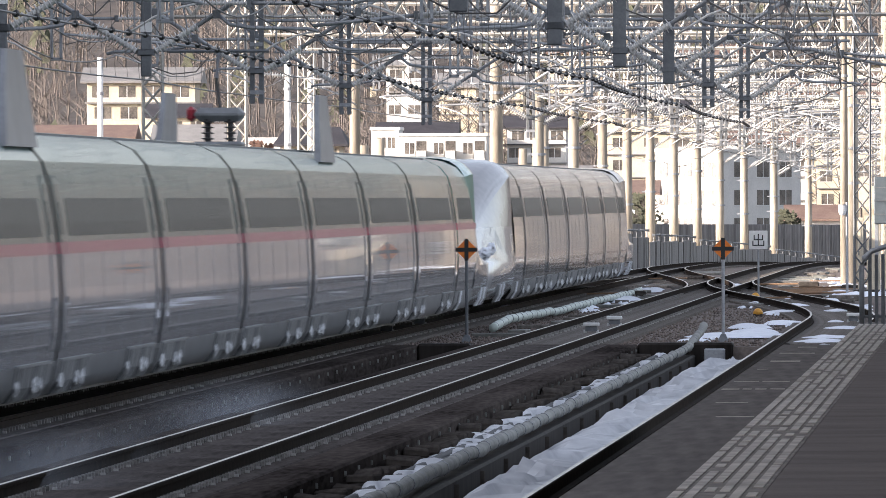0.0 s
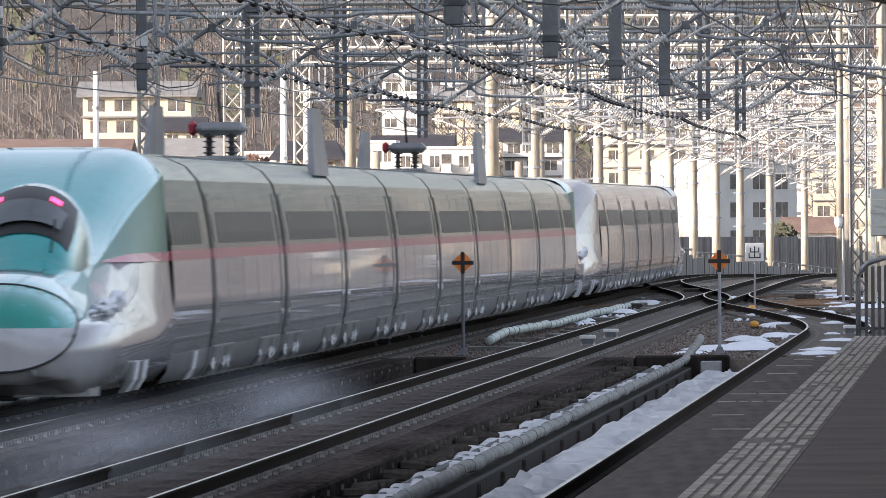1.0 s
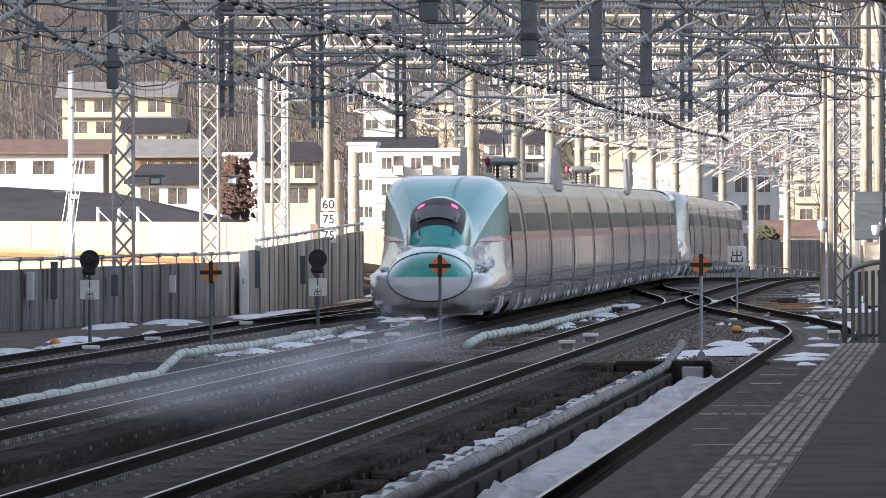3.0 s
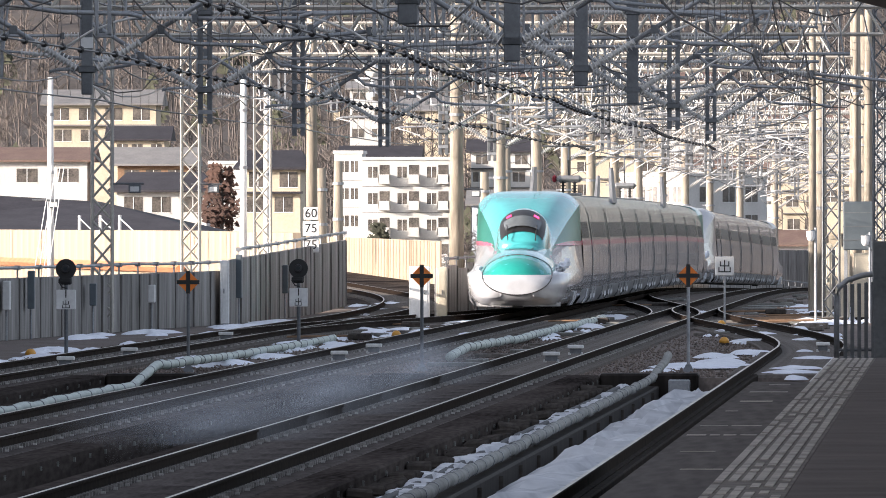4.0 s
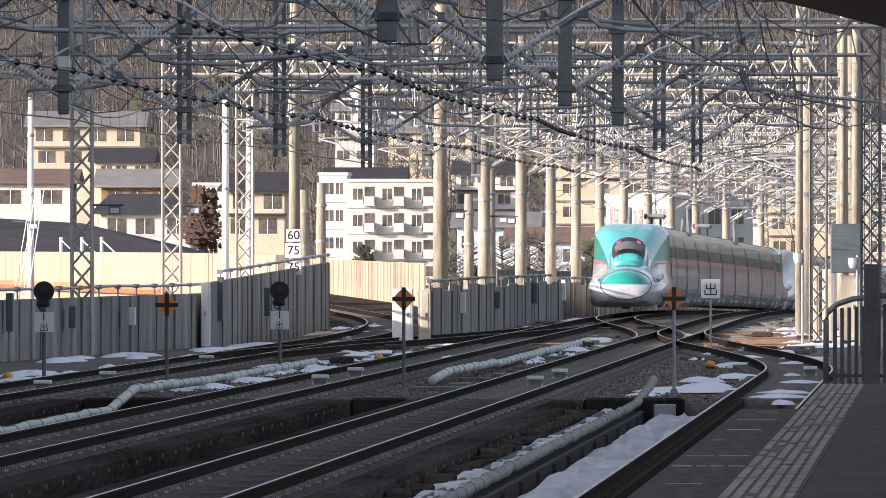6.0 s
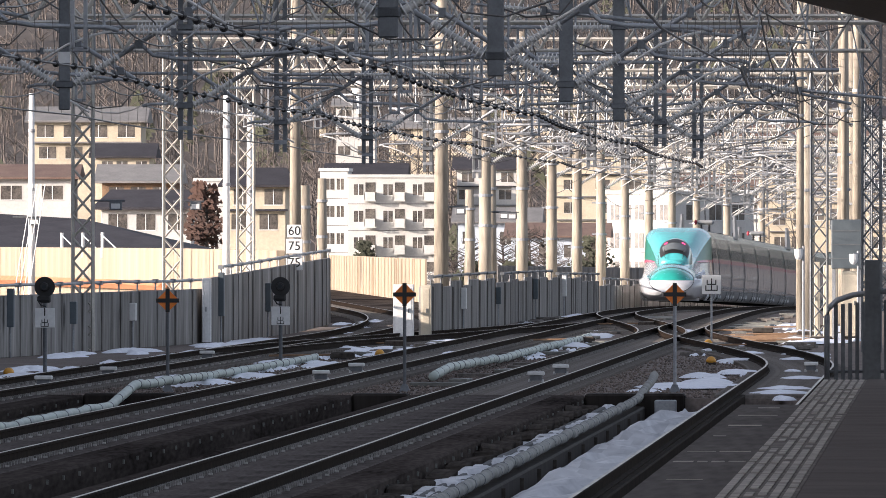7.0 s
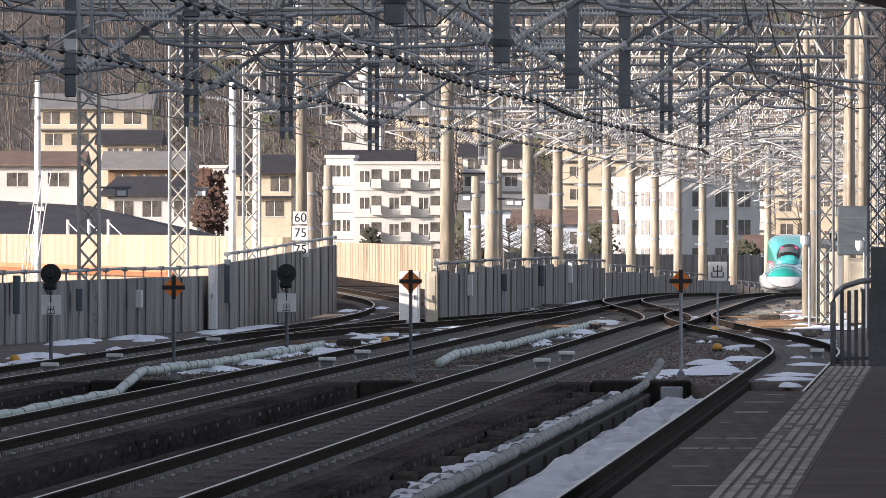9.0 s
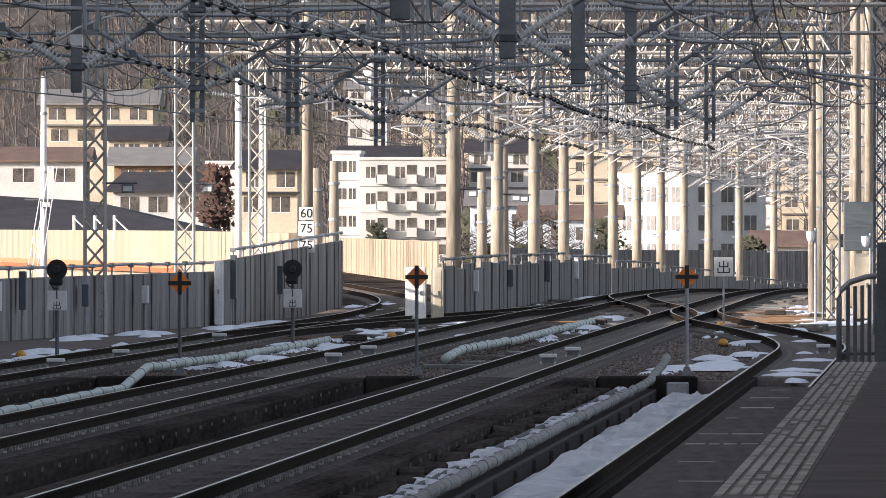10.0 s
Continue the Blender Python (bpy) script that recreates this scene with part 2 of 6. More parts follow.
# ---- mesh helpers ----
class Geo:
    """Collects faces for one mesh."""

    def __init__(self):
        self.v, self.f = [], []

    def quad(self, a, b, c, d):
        n = len(self.v)
        self.v += [a, b, c, d]
        self.f.append((n, n + 1, n + 2, n + 3))

    def hull(self, pts, faces):
        n = len(self.v)
        self.v += [tuple(p) for p in pts]
        self.f += [tuple(n + i for i in f) for f in faces]
        return self

    def box(self, x0, y0, z0, x1, y1, z1, bev=0.0):
        if bev <= 0:
            p = [(x, y, z) for z in (z0, z1) for x, y in ((x0, y0), (x1, y0), (x1, y1), (x0, y1))]
            return self.hull(p, [(3, 2, 1, 0), (4, 5, 6, 7), (0, 1, 5, 4), (1, 2, 6, 5), (2, 3, 7, 6), (3, 0, 4, 7)])
        b = bev
        rings = []
        for z, k in ((z0, b), (z0 + b, 0), (z1 - b, 0), (z1, b)):
            rings.append([(x0 + b, y0 + k, z), (x1 - b, y0 + k, z), (x1 - k, y0 + b, z), (x1 - k, y1 - b, z),
                          (x1 - b, y1 - k, z), (x0 + b, y1 - k, z), (x0 + k, y1 - b, z), (x0 + k, y0 + b, z)])
        return self.loft(rings, True)

    def loft(self, rings, caps=True, closed=True):
        n, k = len(self.v), len(rings[0])
        for r in rings:
            self.v += [tuple(p) for p in r]
        for i in range(len(rings) - 1):
            for j in range(k if closed else k - 1):
                a, b = n + i * k + j, n + i * k + (j + 1) % k
                self.f.append((a, b, b + k, a + k))
        if caps:
            self.f.append(tuple(n + j for j in reversed(range(k))))
            self.f.append(tuple(n + (len(rings) - 1) * k + j for j in range(k)))
        return self

    def tube(self, pts, r, n=8, caps=True):
        """A round rod through the points; r is one radius or one for each point."""
        pts = [Vector(p) for p in pts]
        rings = []
        for i, p in enumerate(pts):
            d = (pts[min(i + 1, len(pts) - 1)] - pts[max(i - 1, 0)]).normalized()
            up = Vector((0, 0, 1)) if abs(d.z) < 0.9 else Vector((1, 0, 0))
            a = d.cross(up).normalized()
            b = d.cross(a)
            q = r[i] if isinstance(r, (list, tuple)) else r
            rings.append([p + (a * math.cos(2 * math.pi * j / n) + b * math.sin(2 * math.pi * j / n)) * q for j in range(n)])
        return self.loft(rings, caps)

    def bar(self, p, q, w):
        return self.tube([p, q], w * 0.7071, 4)

    def ball(self, c, r, n=6):
        rings = [[(c[0] + r * math.sin(a) * math.cos(2 * math.pi * j / n), c[1] + r * math.sin(a) * math.sin(2 * math.pi * j / n), c[2] - r * math.cos(a))
                  for j in range(n)] for a in (0.35, 0.95, 1.57, 2.2, 2.8)]
        return self.loft(rings, True)

    def mesh(self, name, material, smooth=False):
        me = bpy.data.meshes.new(name)
        me.from_pydata(self.v, [], self.f)
        for m in material if isinstance(material, (list, tuple)) else [material]:
            me.materials.append(m)
        if smooth:
            me.shade_smooth()
        me.update()
        return me


def part(name, geo, material, parent=None, label="", smooth=False, kind=""):
    ob = new(name, geo.mesh(name, material, smooth) if isinstance(geo, Geo) else geo)
    ob.parent = parent
    return tagged(ob, label, kind=kind)


def thing(name, at, label, category, group="", kind=""):
    ob = new(name)
    ob.empty_display_size = 0.2
    ob.matrix_basis = at
    return tagged(ob, label, category, group, kind)


def solid(name, geo, material, label, category="", group="", kind="", smooth=False):
    ob = new(name, geo.mesh(name, material, smooth))
    return tagged(ob, label, category, group, kind)


# ---- the line's plan: a slow bend to the right and a falling grade far off ----
def bend(y):
    return max(0.0, y - 677.0) ** 2 / 20600.0


def fall(y):
    y = min(y, 1250.0)
    return max(0.0, y - 582.0) ** 2 / 92400.0


def on_line(x, y, z):
    return (x + bend(y), y, z - fall(y))


def t2_x(y):
    return -8.8 + bend(y)


def t1_x(y):
    return -13.3 + bend(y) + max(0.0, y - 890.0) ** 2 / 14000.0


def t0_x(y):
    if y < 470:
        return -18.5
    k = min(y, 640.0) - 470.0
    return -18.5 - k * k / 5600.0 - max(0.0, y - 640.0) * 170.0 / 2800.0


def t3_x(y):
    k = min(1.0, max(0.0, (y - 350.0) / 175.0))
    return -3.4 + (t2_x(y) + 3.4) * k * k * (3 - 2 * k)


def steps(a, b, d):
    n = max(1, int(round((b - a) / d)))
    return [a + (b - a) * i / n for i in range(n + 1)]


END = 306.0   # where the slab track on its concrete deck gives way to ballast


# ---- ground ----
def ground_level(y):
    return (-0.95 if y < END else -0.25) - fall(y)


def make_ground():
    g = Geo()
    ys = [-120, 0, 60, 120, 180, 240, END - 0.2, END] + steps(END + 20, 1250, 20) + [1400, 1700, 2200, 3000, 4500]
    xs = [-2500, -900, -300, -120, -60, -40, -30, -24, -20, -16, -12, -8, -4, 0, 6, 20, 60, 150, 400, 1200, 2500]
    for y in ys:
        for x in xs:
            g.v.append((x, y, ground_level(y)))
    k = len(xs)
    for i in range(len(ys) - 1):
        for j in range(k - 1):
            a = i * k + j
            g.f.append((a, a + 1, a + 1 + k, a + k))
    solid("ground", g, M["ballast"], "dark brown track ballast with patches of snow", "ground", kind="structure")


make_ground()

RAIL = [(-0.065, -0.174), (0.065, -0.174), (0.065, -0.160), (0.012, -0.140), (0.010, -0.05), (0.034, -0.04), (0.034, -0.012),
        (0.024, 0.0), (-0.024, 0.0), (-0.034, -0.012), (-0.034, -0.04), (-0.010, -0.05), (-0.012, -0.140), (-0.065, -0.160)]


def rail_mesh(path, side):
    """One rail swept along a track's plan, dark on its sides and polished on its head."""
    g = Geo()
    rings = []
    for i, (x, y, z) in enumerate(path):
        a, b = path[max(i - 1, 0)], path[min(i + 1, len(path) - 1)]
        nx, ny = b[1] - a[1], -(b[0] - a[0])
        k = math.hypot(nx, ny)
        rings.append([(x + (side * 0.7515 + u) * nx / k, y + (side * 0.7515 + u) * ny / k, z + w) for u, w in RAIL])
    g.loft(rings)
    me = g.mesh("rail", [M["rail_side"], M["rail_top"]])
    n = len(RAIL)
    for i, p in enumerate(me.polygons):
        if i < (len(path) - 1) * n and i % n == 7:
            p.material_index = 1
    return me


def make_track(xf, y0, y1, label, step=8.0, slab=True, clips=True, rails=(-1, 1), drop=0.0, fl=None):
    fl = fl or fall
    tr = thing("railway_track", Matrix(), label, "railway track", "tracks", "structure")
    path = [(xf(y), y, -fl(y) - drop) for y in steps(y0, y1, step)]
    for s in rails:
        part("rail", rail_mesh(path, s), None, tr, "rusty rail with a polished head")
    if clips:
        for s in rails:
            g = Geo()
            y = max(y0, 85.0)
            while y < min(y1, 470.0):
                x = xf(y) + s * 0.7515
                for q in (-1, 1):
                    g.box(x + q * 0.10 - 0.035, y - 0.05, -0.185 - drop, x + q * 0.10 + 0.035, y + 0.05, -0.125 - drop)
                y += 0.625
            part("fasteners", g, M["clip"], tr, "row of steel rail fasteners", kind="stuff")
            g = Geo()
            y = max(y0, 120.0)
            while y < min(y1, 400.0):
                g.box(xf(y) + s * 0.7515 + 0.13, y - 0.05, -0.185 - drop, xf(y) + s * 0.7515 + 0.18, y + 0.05, -0.15 - drop)
                y += random.choice((2.5, 2.5, 3.1, 3.75))
            part("bond_caps", g, M["plug"], tr, "pale caps beside the rail", kind="stuff")
    if slab:
        g = Geo().box(-1.12, 0, -0.36, 1.12, 4.92, -0.176, 0.02)
        me = g.mesh("track_slab", M["slab"])
        y = 60.0
        while y < END - 4:
            ob = part("track_slab", me, None, tr)
            ob.location = (xf(y), y, 0)
            y += 4.98
        g = Geo().box(xf(0) - 1.7, 40, -0.95, xf(0) + 1.7, END, -0.192, 0.03)
        part("concrete_bed", g, M["bed"], tr, "stained concrete bed with bolt heads along its side")
        g = Geo()
        y = 90.0
        while y < END:
            for zz in (-0.30,):
                g.box(xf(y) + 1.69, y - 0.035, zz - 0.03, xf(y) + 1.725, y + 0.035, zz + 0.03)
            y += 3.75
        part("bolt_heads", g, M["wrap_old"], tr, "pale bolt heads", kind="stuff")
    # sleepers on the ballast
    g = Geo()
    y = max(y0, END + 0.4)
    sl = Geo().box(-1.2, -0.12, -0.30, 1.2, 0.12, -0.176, 0.015).mesh("sleeper", M["sleeper"])
    n = 0
    while y < y1:
        if n < 290 and y < 500:
            ob = part("sleeper", sl, None, tr)
            ob.location = (xf(y), y, -fl(y) - drop)
            n += 1
        else:
            g.box(xf(y) - 1.2, y - 0.12, -0.30 - fl(y), xf(y) + 1.2, y + 0.12, -0.176 - fl(y))
        y += 0.66
    if g.v:
        part("far_sleepers", g, M["sleeper"], tr, kind="stuff")
    return tr


make_track(t1_x, 40, 1400, "slab track of the main line, wet and dark")
make_track(t2_x, 40, 1400, "slab track of the main line beside the platform loop")
loop = make_track(t3_x, 40, 520, "platform loop track that curves away to join the main line", slab=False, clips=False)
# near-black plinths: the shaded band beside the rails, put into their colour
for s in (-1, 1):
    part("rail_plinth", Geo().box(-3.4 + s * 0.7515 - 0.16, 40, -0.95, -3.4 + s * 0.7515 + 0.16, END, -0.175, 0.02), M["rail_side"], loop, "concrete plinth under the rail, coloured near-black for the shade there")
make_track(t0_x, 40, 1050, "outer loop track that branches off behind the fence", clips=True, fl=lambda y: 0.0)
g = Geo()
rings = []
for y in steps(585, 1060, 15):
    x = t0_x(y)
    rings.append([(x - 7.0, y, -6.0), (x - 4.5, y, -0.246), (x + 6.6, y, -0.246), (x + 9.0, y, -6.0)])
g.loft(rings)
solid("branch_embankment", g, M["bed"], "ballasted embankment of the curving branch line", "embankment", kind="structure")


def cross_x(ya, yb, fa, fb):
    def f(y):
        k = min(1.0, max(0.0, (y - ya) / (yb - ya)))
        return fa(y) + (fb(y) - fa(y)) * k * k * (3 - 2 * k)
    return f


make_track(cross_x(400, 560, t0_x, t1_x), 400, 560, "crossover track between the loop and the main line", 4.0, False, False)
make_track(cross_x(470, 640, t2_x, t1_x), 470, 640, "crossover track between the two main lines", 4.0, False, False)


def left_x(y):
    return -24.6 - max(0.0, y - 430) ** 2 / 9000


# ---- trench between loop and main line: low wall, snow bed, pipe on top ----
g = Geo().box(-6.22, 40, -0.95, -5.92, 318, -0.40, 0.03)
low_wall = solid("low_wall", g, M["wet_dark"], "low stained concrete wall with a pipe on top", "wall", kind="structure")
g = Geo()
for i in range(29):
    y = 46 + i * 9.0
    g.box(-5.925, y, -0.93, -5.87, y + 0.25, -0.46)
part("ribs", g, M["trough"], low_wall, kind="stuff")
g = Geo().box(-7.09, 40, -0.95, -6.23, 305, -0.43, 0.02)
solid("drain_channel", g, M["trough"], "wet concrete drain channel beside the track bed", "drain", kind="structure")
g = Geo().box(-16.75, 40, -0.95, -15.1, END, -0.38, 0.02)
solid("cable_bench", g, M["trough"], "dark concrete cable bench beside the track", "bench", kind="structure")
g = Geo()
for x0, x1 in ((-11.59, -10.51), (-7.09, -5.15), (-16.79, -15.01)):
    g.box(x0, END - 0.4, -0.95, x1, END + 0.9, -0.16, 0.04)
solid("deck_end_wall", g, M["wet_dark"], "concrete end wall of the deck trench", "wall", kind="structure")
solid("trench_floor", Geo().box(-11.6, 40, -0.95, -10.5, 305.5, -0.93), M["trough"], "dark wet concrete trench floor between the track beds", "floor", kind="structure")
# covers with stains in the trench
for x in (-10.95,):
    for i in range(26):
        y = 200 + i * 4.1 + random.uniform(-0.4, 0.4)
        g = Geo().box(x - 0.34, y, -0.95 if x < -8 else -0.43, x + 0.34, y + 2.2, -0.80 if x < -8 else -0.36, 0.03)
        solid("trough_cover", g, M["bed"], "dark wet cable trough cover lying in the trench", "cover", "trough covers")


lids = [Geo().box(-0.16, 0, -0.05, 0.16, L, 0.05, 0.02).mesh("trough_cover", M["trough"]) for L in (0.9, 1.4, 2.1)]
rows = random.Random(4)
y = 110.0
while y < 303:
    k = rows.randrange(3)
    if rows.random() < 0.8:
        ob = tagged(new("trough_cover", lids[k]), "chipped concrete channel lid lying uneven in the drain", "cover", "channel lids")
        ob.matrix_basis = pose(-6.88 + rows.uniform(-0.05, 0.05), y, -0.385 + rows.uniform(-0.02, 0.05), rows.uniform(-2, 2), rows.uniform(-9, 9), rows.uniform(-3, 3))
    y += (0.9, 1.4, 2.1)[k] + rows.uniform(0.1, 0.9)
for x, z, r in ((-6.58, -0.385, 0.045), (-6.47, -0.395, 0.035), (-6.66, -0.40, 0.03)):
    pts = [(x + 0.035 * noise.noise(Vector((x * 9, y * 0.21, 0))), y, z + 0.02 * noise.noise(Vector((x * 7, y * 0.33, 4)))) for y in steps(90, 303, 1.5)]
    solid("trackside_cable", Geo().tube(pts, r, 6), M["rubber"], "black cable lying in the drain channel", "cable", "trackside cables", smooth=True)


def snow_sheet(x0, x1, y0, y1, z, h=0.06, seed=0, name="snow_bed", label="bed of old snow in the track trench"):
    g = Geo()
    nx, ny = 10, max(12, int((y1 - y0) / 0.35))
    for i in range(ny + 1):
        y = y0 + (y1 - y0) * i / ny
        for j in range(nx + 1):
            k = j / nx
            wob = 0.09 * noise.noise(Vector((seed, y * 1.7, k))) + 0.10 * noise.noise(Vector((seed + 5, y * 0.24, k)))
            x = x0 + (x1 - x0) * k + wob * (1 if 0 < j < nx else 2.2)
            edge = min(k, 1 - k) * 4
            zz = z + h * min(1, edge) * (0.7 + 0.9 * abs(noise.noise(Vector((x * 1.2, y * 0.55, seed)))) + 0.9 * abs(math.sin(y * 0.8 + seed + 2 * noise.noise(Vector((0, y * 0.13, seed))))))
            drift = (y / 4.1 + 0.9 * noise.noise(Vector((x * 0.9, y * 0.11, seed)))) % 1.0
            zz = z + (zz - z) * (1.5 - 1.15 * drift)
            g.v.append((x, y, zz if 0 < j < nx and 0 < i < ny else z - 0.04))
    for i in range(ny):
        for j in range(nx):
            a = i * (nx + 1) + j
            g.f.append((a, a + 1, a + nx + 2, a + nx + 1))
    return solid(name, g, M["snow_old"], label, "snow", "snow patches", smooth=True)


g = Geo().box(-5.91, 40, -0.95, -4.32, 305, -0.66)
solid("trench_floor", g, M["trough"], "concrete trench floor under snow", "floor", kind="structure")
snow_sheet(-5.86, -4.33, 60, 302, -0.655, 0.11, 3.0)
for i, (ya, yb, xa) in enumerate(((100, 148, -6.9), (150, 176, -6.7), (179, 221, -6.85), (224, 243, -6.6), (247, 263, -6.75), (268, 279, -6.6), (283, 288, -6.6), (296, 301, -6.7))):
    snow_sheet(xa, -6.28, ya, yb, -0.425, 0.05, 10 + i, "snow_patch", "ragged snow in the drain channel")
for i in range(12):
    y = 175 + i * 8.5 + random.uniform(-2, 2)
    snow_sheet(-11.5, -11.1 + random.uniform(0, 0.25), y, y + random.uniform(2, 5), -0.945, 0.1, 80 + i, "snow_patch", "thin snow patch in the trench beside the track bed")


def snow_blob(cx, cy, rx, ry, z, seed):
    """A thin, ragged patch of old snow on the ballast."""
    g = Geo()
    n, m = 26, 4
    for r in range(m + 1):
        for j in range(n):
            a = 2 * math.pi * j / n
            k = (r / m) * (0.75 + 0.55 * noise.noise(Vector((math.cos(a) * 1.9 + seed, math.sin(a) * 1.9, seed * 0.7))))
            x, y = cx + rx * k * math.cos(a), cy + ry * k * math.sin(a)
            h = 0.085 * (1 - (r / m) ** 2) * (0.7 + 0.8 * abs(noise.noise(Vector((x * 2, y * 0.5, seed)))))
            g.v.append((x, y, z + h - (0.03 if r == m else 0)))
    for r in range(m):
        for j in range(n):
            a, b = r * n + j, r * n + (j + 1) % n
            g.f.append((a, b, b + n, a + n))
    return solid("snow_patch", g, M["snow"], "thin ragged snow patch on the ballast", "snow", "snow patches", smooth=True)


SNOW = [(-22.4, 432, 1.1, 9), (-23.2, 412, 0.9, 8), (-21.0, 455, 1.2, 9), (-20.8, 476, 1.5, 8), (-20.7, 352, 0.9, 5), (-21.2, 338, 0.9, 4), (-19.9, 505, 1.3, 9), (-21.6, 372, 0.9, 6), (-16.0, 336, 0.9, 4), (-15.2, 382, 0.7, 7), (-14.9, 432, 0.7, 8), (-18.5, 420, 0.5, 7), (-18.5, 365, 0.5, 5), (-15.0, 470, 0.9, 9), (-15.3, 520, 0.8, 14),
        (-5.33, 326, 1.14, 4.5), (-5.21, 336, 0.44, 2.5), (-5.45, 349, 0.36, 2.5), (-4.88, 360, 0.41, 3.0), (-5.33, 395, 0.45, 2.5), (-5.51, 419, 0.49, 5.0), (-5.85, 450, 0.25, 6.0), (-3.35, 309, 0.52, 3.0), (-3.30, 318, 0.44, 2.0), (-3.23, 342, 0.45, 3.0), (-3.64, 361, 0.17, 2.0), (-3.96, 397, 0.30, 3.0), (-3.84, 415, 0.47, 5.0), (-4.59, 440, 0.21, 5.0), (-4.68, 478, 0.45, 8.0),
        (-16.4, 330, 0.8, 4), (-16.9, 345, 0.9, 5), (-15.6, 352, 0.7, 5), (-16.2, 372, 0.7, 8), (-16.4, 392, 0.9, 9), (-15.9, 410, 0.7, 7),
        (-20.4, 330, 0.8, 7), (-20.3, 362, 0.9, 10), (-20.2, 385, 0.7, 9), (-20.3, 425, 0.8, 12), (-19.9, 450, 1.1, 12), (-19.6, 475, 1.2, 13),
        (-17.0, 440, 0.8, 9), (-16.6, 462, 1.1, 12), (-17.4, 490, 1.6, 9), (-17.0, 505, 1.2, 10), (-20.4, 540, 1.0, 18), (-21.3, 580, 0.9, 16),
        (-11.2, 420, 0.5, 10), (-10.9, 455, 0.5, 12), (-11.2, 500, 0.5, 14), (-13.3, 420, 0.4, 8), (-15.2, 560, 0.5, 20), (-15.2, 640, 0.5, 20),
        (-4.0, 470, 0.8, 12), (-3.6, 500, 0.9, 14), (-4.9, 520, 0.8, 18), (-5.6, 560, 0.8, 20), (-3.8, 540, 0.9, 14), (-8.8, 520, 0.5, 12), (-6.6, 430, 0.4, 8)]
for i, (x, y, rx, ry) in enumerate(SNOW):
    near = x > -6.2 and y < 485
    w = 0.75 if x < -18 else 1.6 if near else 1.0
    snow_blob(x, y, rx * w, ry * (0.85 if near else w), (-0.19 if near else -0.215) - fall(y), 1.7 * i + 0.3)
    for k in range(3):
        snow_blob(x + random.uniform(-1.1, 1.1) * rx, y + random.uniform(-1.6, 1.6) * ry, rx * random.uniform(0.25, 0.6), ry * random.uniform(0.25, 0.5), -0.25 - fall(y), 50 + 1.3 * i + k)


# loose stones on the shoulder between the tracks
def stones(zones, count, name, label):
    g = Geo()
    for i in range(count):
        x0, x1, y0, y1 = random.choice(zones)
        x, y = random.uniform(x0, x1), y0 + (y1 - y0) * random.random() ** 1.4
        r = random.uniform(0.014, 0.038)
        z = -0.25 + r * 0.4 - fall(y)
        p = [(x + r * random.uniform(0.7, 1.3), y, z), (x, y + r, z + random.uniform(-.3, .3) * r), (x - r * random.uniform(0.7, 1.3), y, z), (x, y - r, z + random.uniform(-.3, .3) * r), (x, y, z + r * random.uniform(0.6, 1.2)), (x, y, z - r)]
        g.hull(p, [(0, 1, 4), (1, 2, 4), (2, 3, 4), (3, 0, 4), (1, 0, 5), (2, 1, 5), (3, 2, 5), (0, 3, 5)])
    solid(name, g, M["stone"], label, "ballast", kind="stuff")


stones([(-7.9, -4.6, END + 1, 420), (-12.4, -9.7, END + 1, 420), (-17.6, -14.2, END + 1, 420), (-21.0, -19.3, END + 1, 430), (-8.3, -7.7, END + 1, 400), (-9.9, -9.5, END + 1, 400)], 18000, "loose_stones", "loose brown ballast stones between the tracks")


# ---- lagged pipes ----
def pipe(pts, r, material, label, pitch=1.35):
    th = thing("lagged_pipe", Matrix(), label, "pipe", "lagged pipes")
    dense = []
    for a, b in zip(pts, pts[1:]):
        n = max(1, int((Vector(b) - Vector(a)).length / 1.2))
        for i in range(n):
            p = Vector(a).lerp(Vector(b), i / n)
            dense.append(p + Vector((0.03 * noise.noise(p * 0.23), 0, 0.035 * noise.noise(p * 0.31 + Vector((9, 0, 0))))))
    dense.append(Vector(pts[-1]))
    part("pipe_lagging", Geo().tube(dense, [r * (1 + 0.12 * noise.noise(p * 0.8)) for p in dense], 10), material, th, smooth=True)
    g = Geo()
    for i in range(1, len(dense) - 1, 3):
        a, b = dense[i], dense[i + 1]
        d = (b - a).normalized() * 0.09
        g.tube([a - d, a + d], r * 1.07, 10)
    part("strapping", g, M["steel_dark"], th, "dark binding strap", kind="stuff")
    return th


pipe([(-6.07, 50, -0.27), (-6.07, 150, -0.27), (-6.06, 250, -0.27), (-6.02, 304, -0.25), (-6.0, 308, -0.12), (-5.95, 313, -0.02), (-5.91, 314.5, 0.12)], 0.082, M["wrap_old"], "long pipe lagged in weathered grey-green wrap on a low wall")
pipe([(-15.25, 60, -0.22), (-15.25, 200, -0.22), (-15.25, 286, -0.2), (-15.3, 296, 0.08), (-15.5, 316, 0.02), (-15.9, 340, -0.1), (-15.9, 372, -0.12), (-16.0, 398, -0.13)], 0.088, M["wrap"], "long pipe lagged in pale green wrap beside the track")
pipe([(-11.15, 340, -0.12), (-11.15, 352, 0.0), (-11.15, 372, -0.05), (-11.1, 388, -0.1), (-11.05, 430, -0.1), (-11.0, 480, -0.12)], 0.10, M["wrap"], "pale green lagged pipe lying on the ballast")


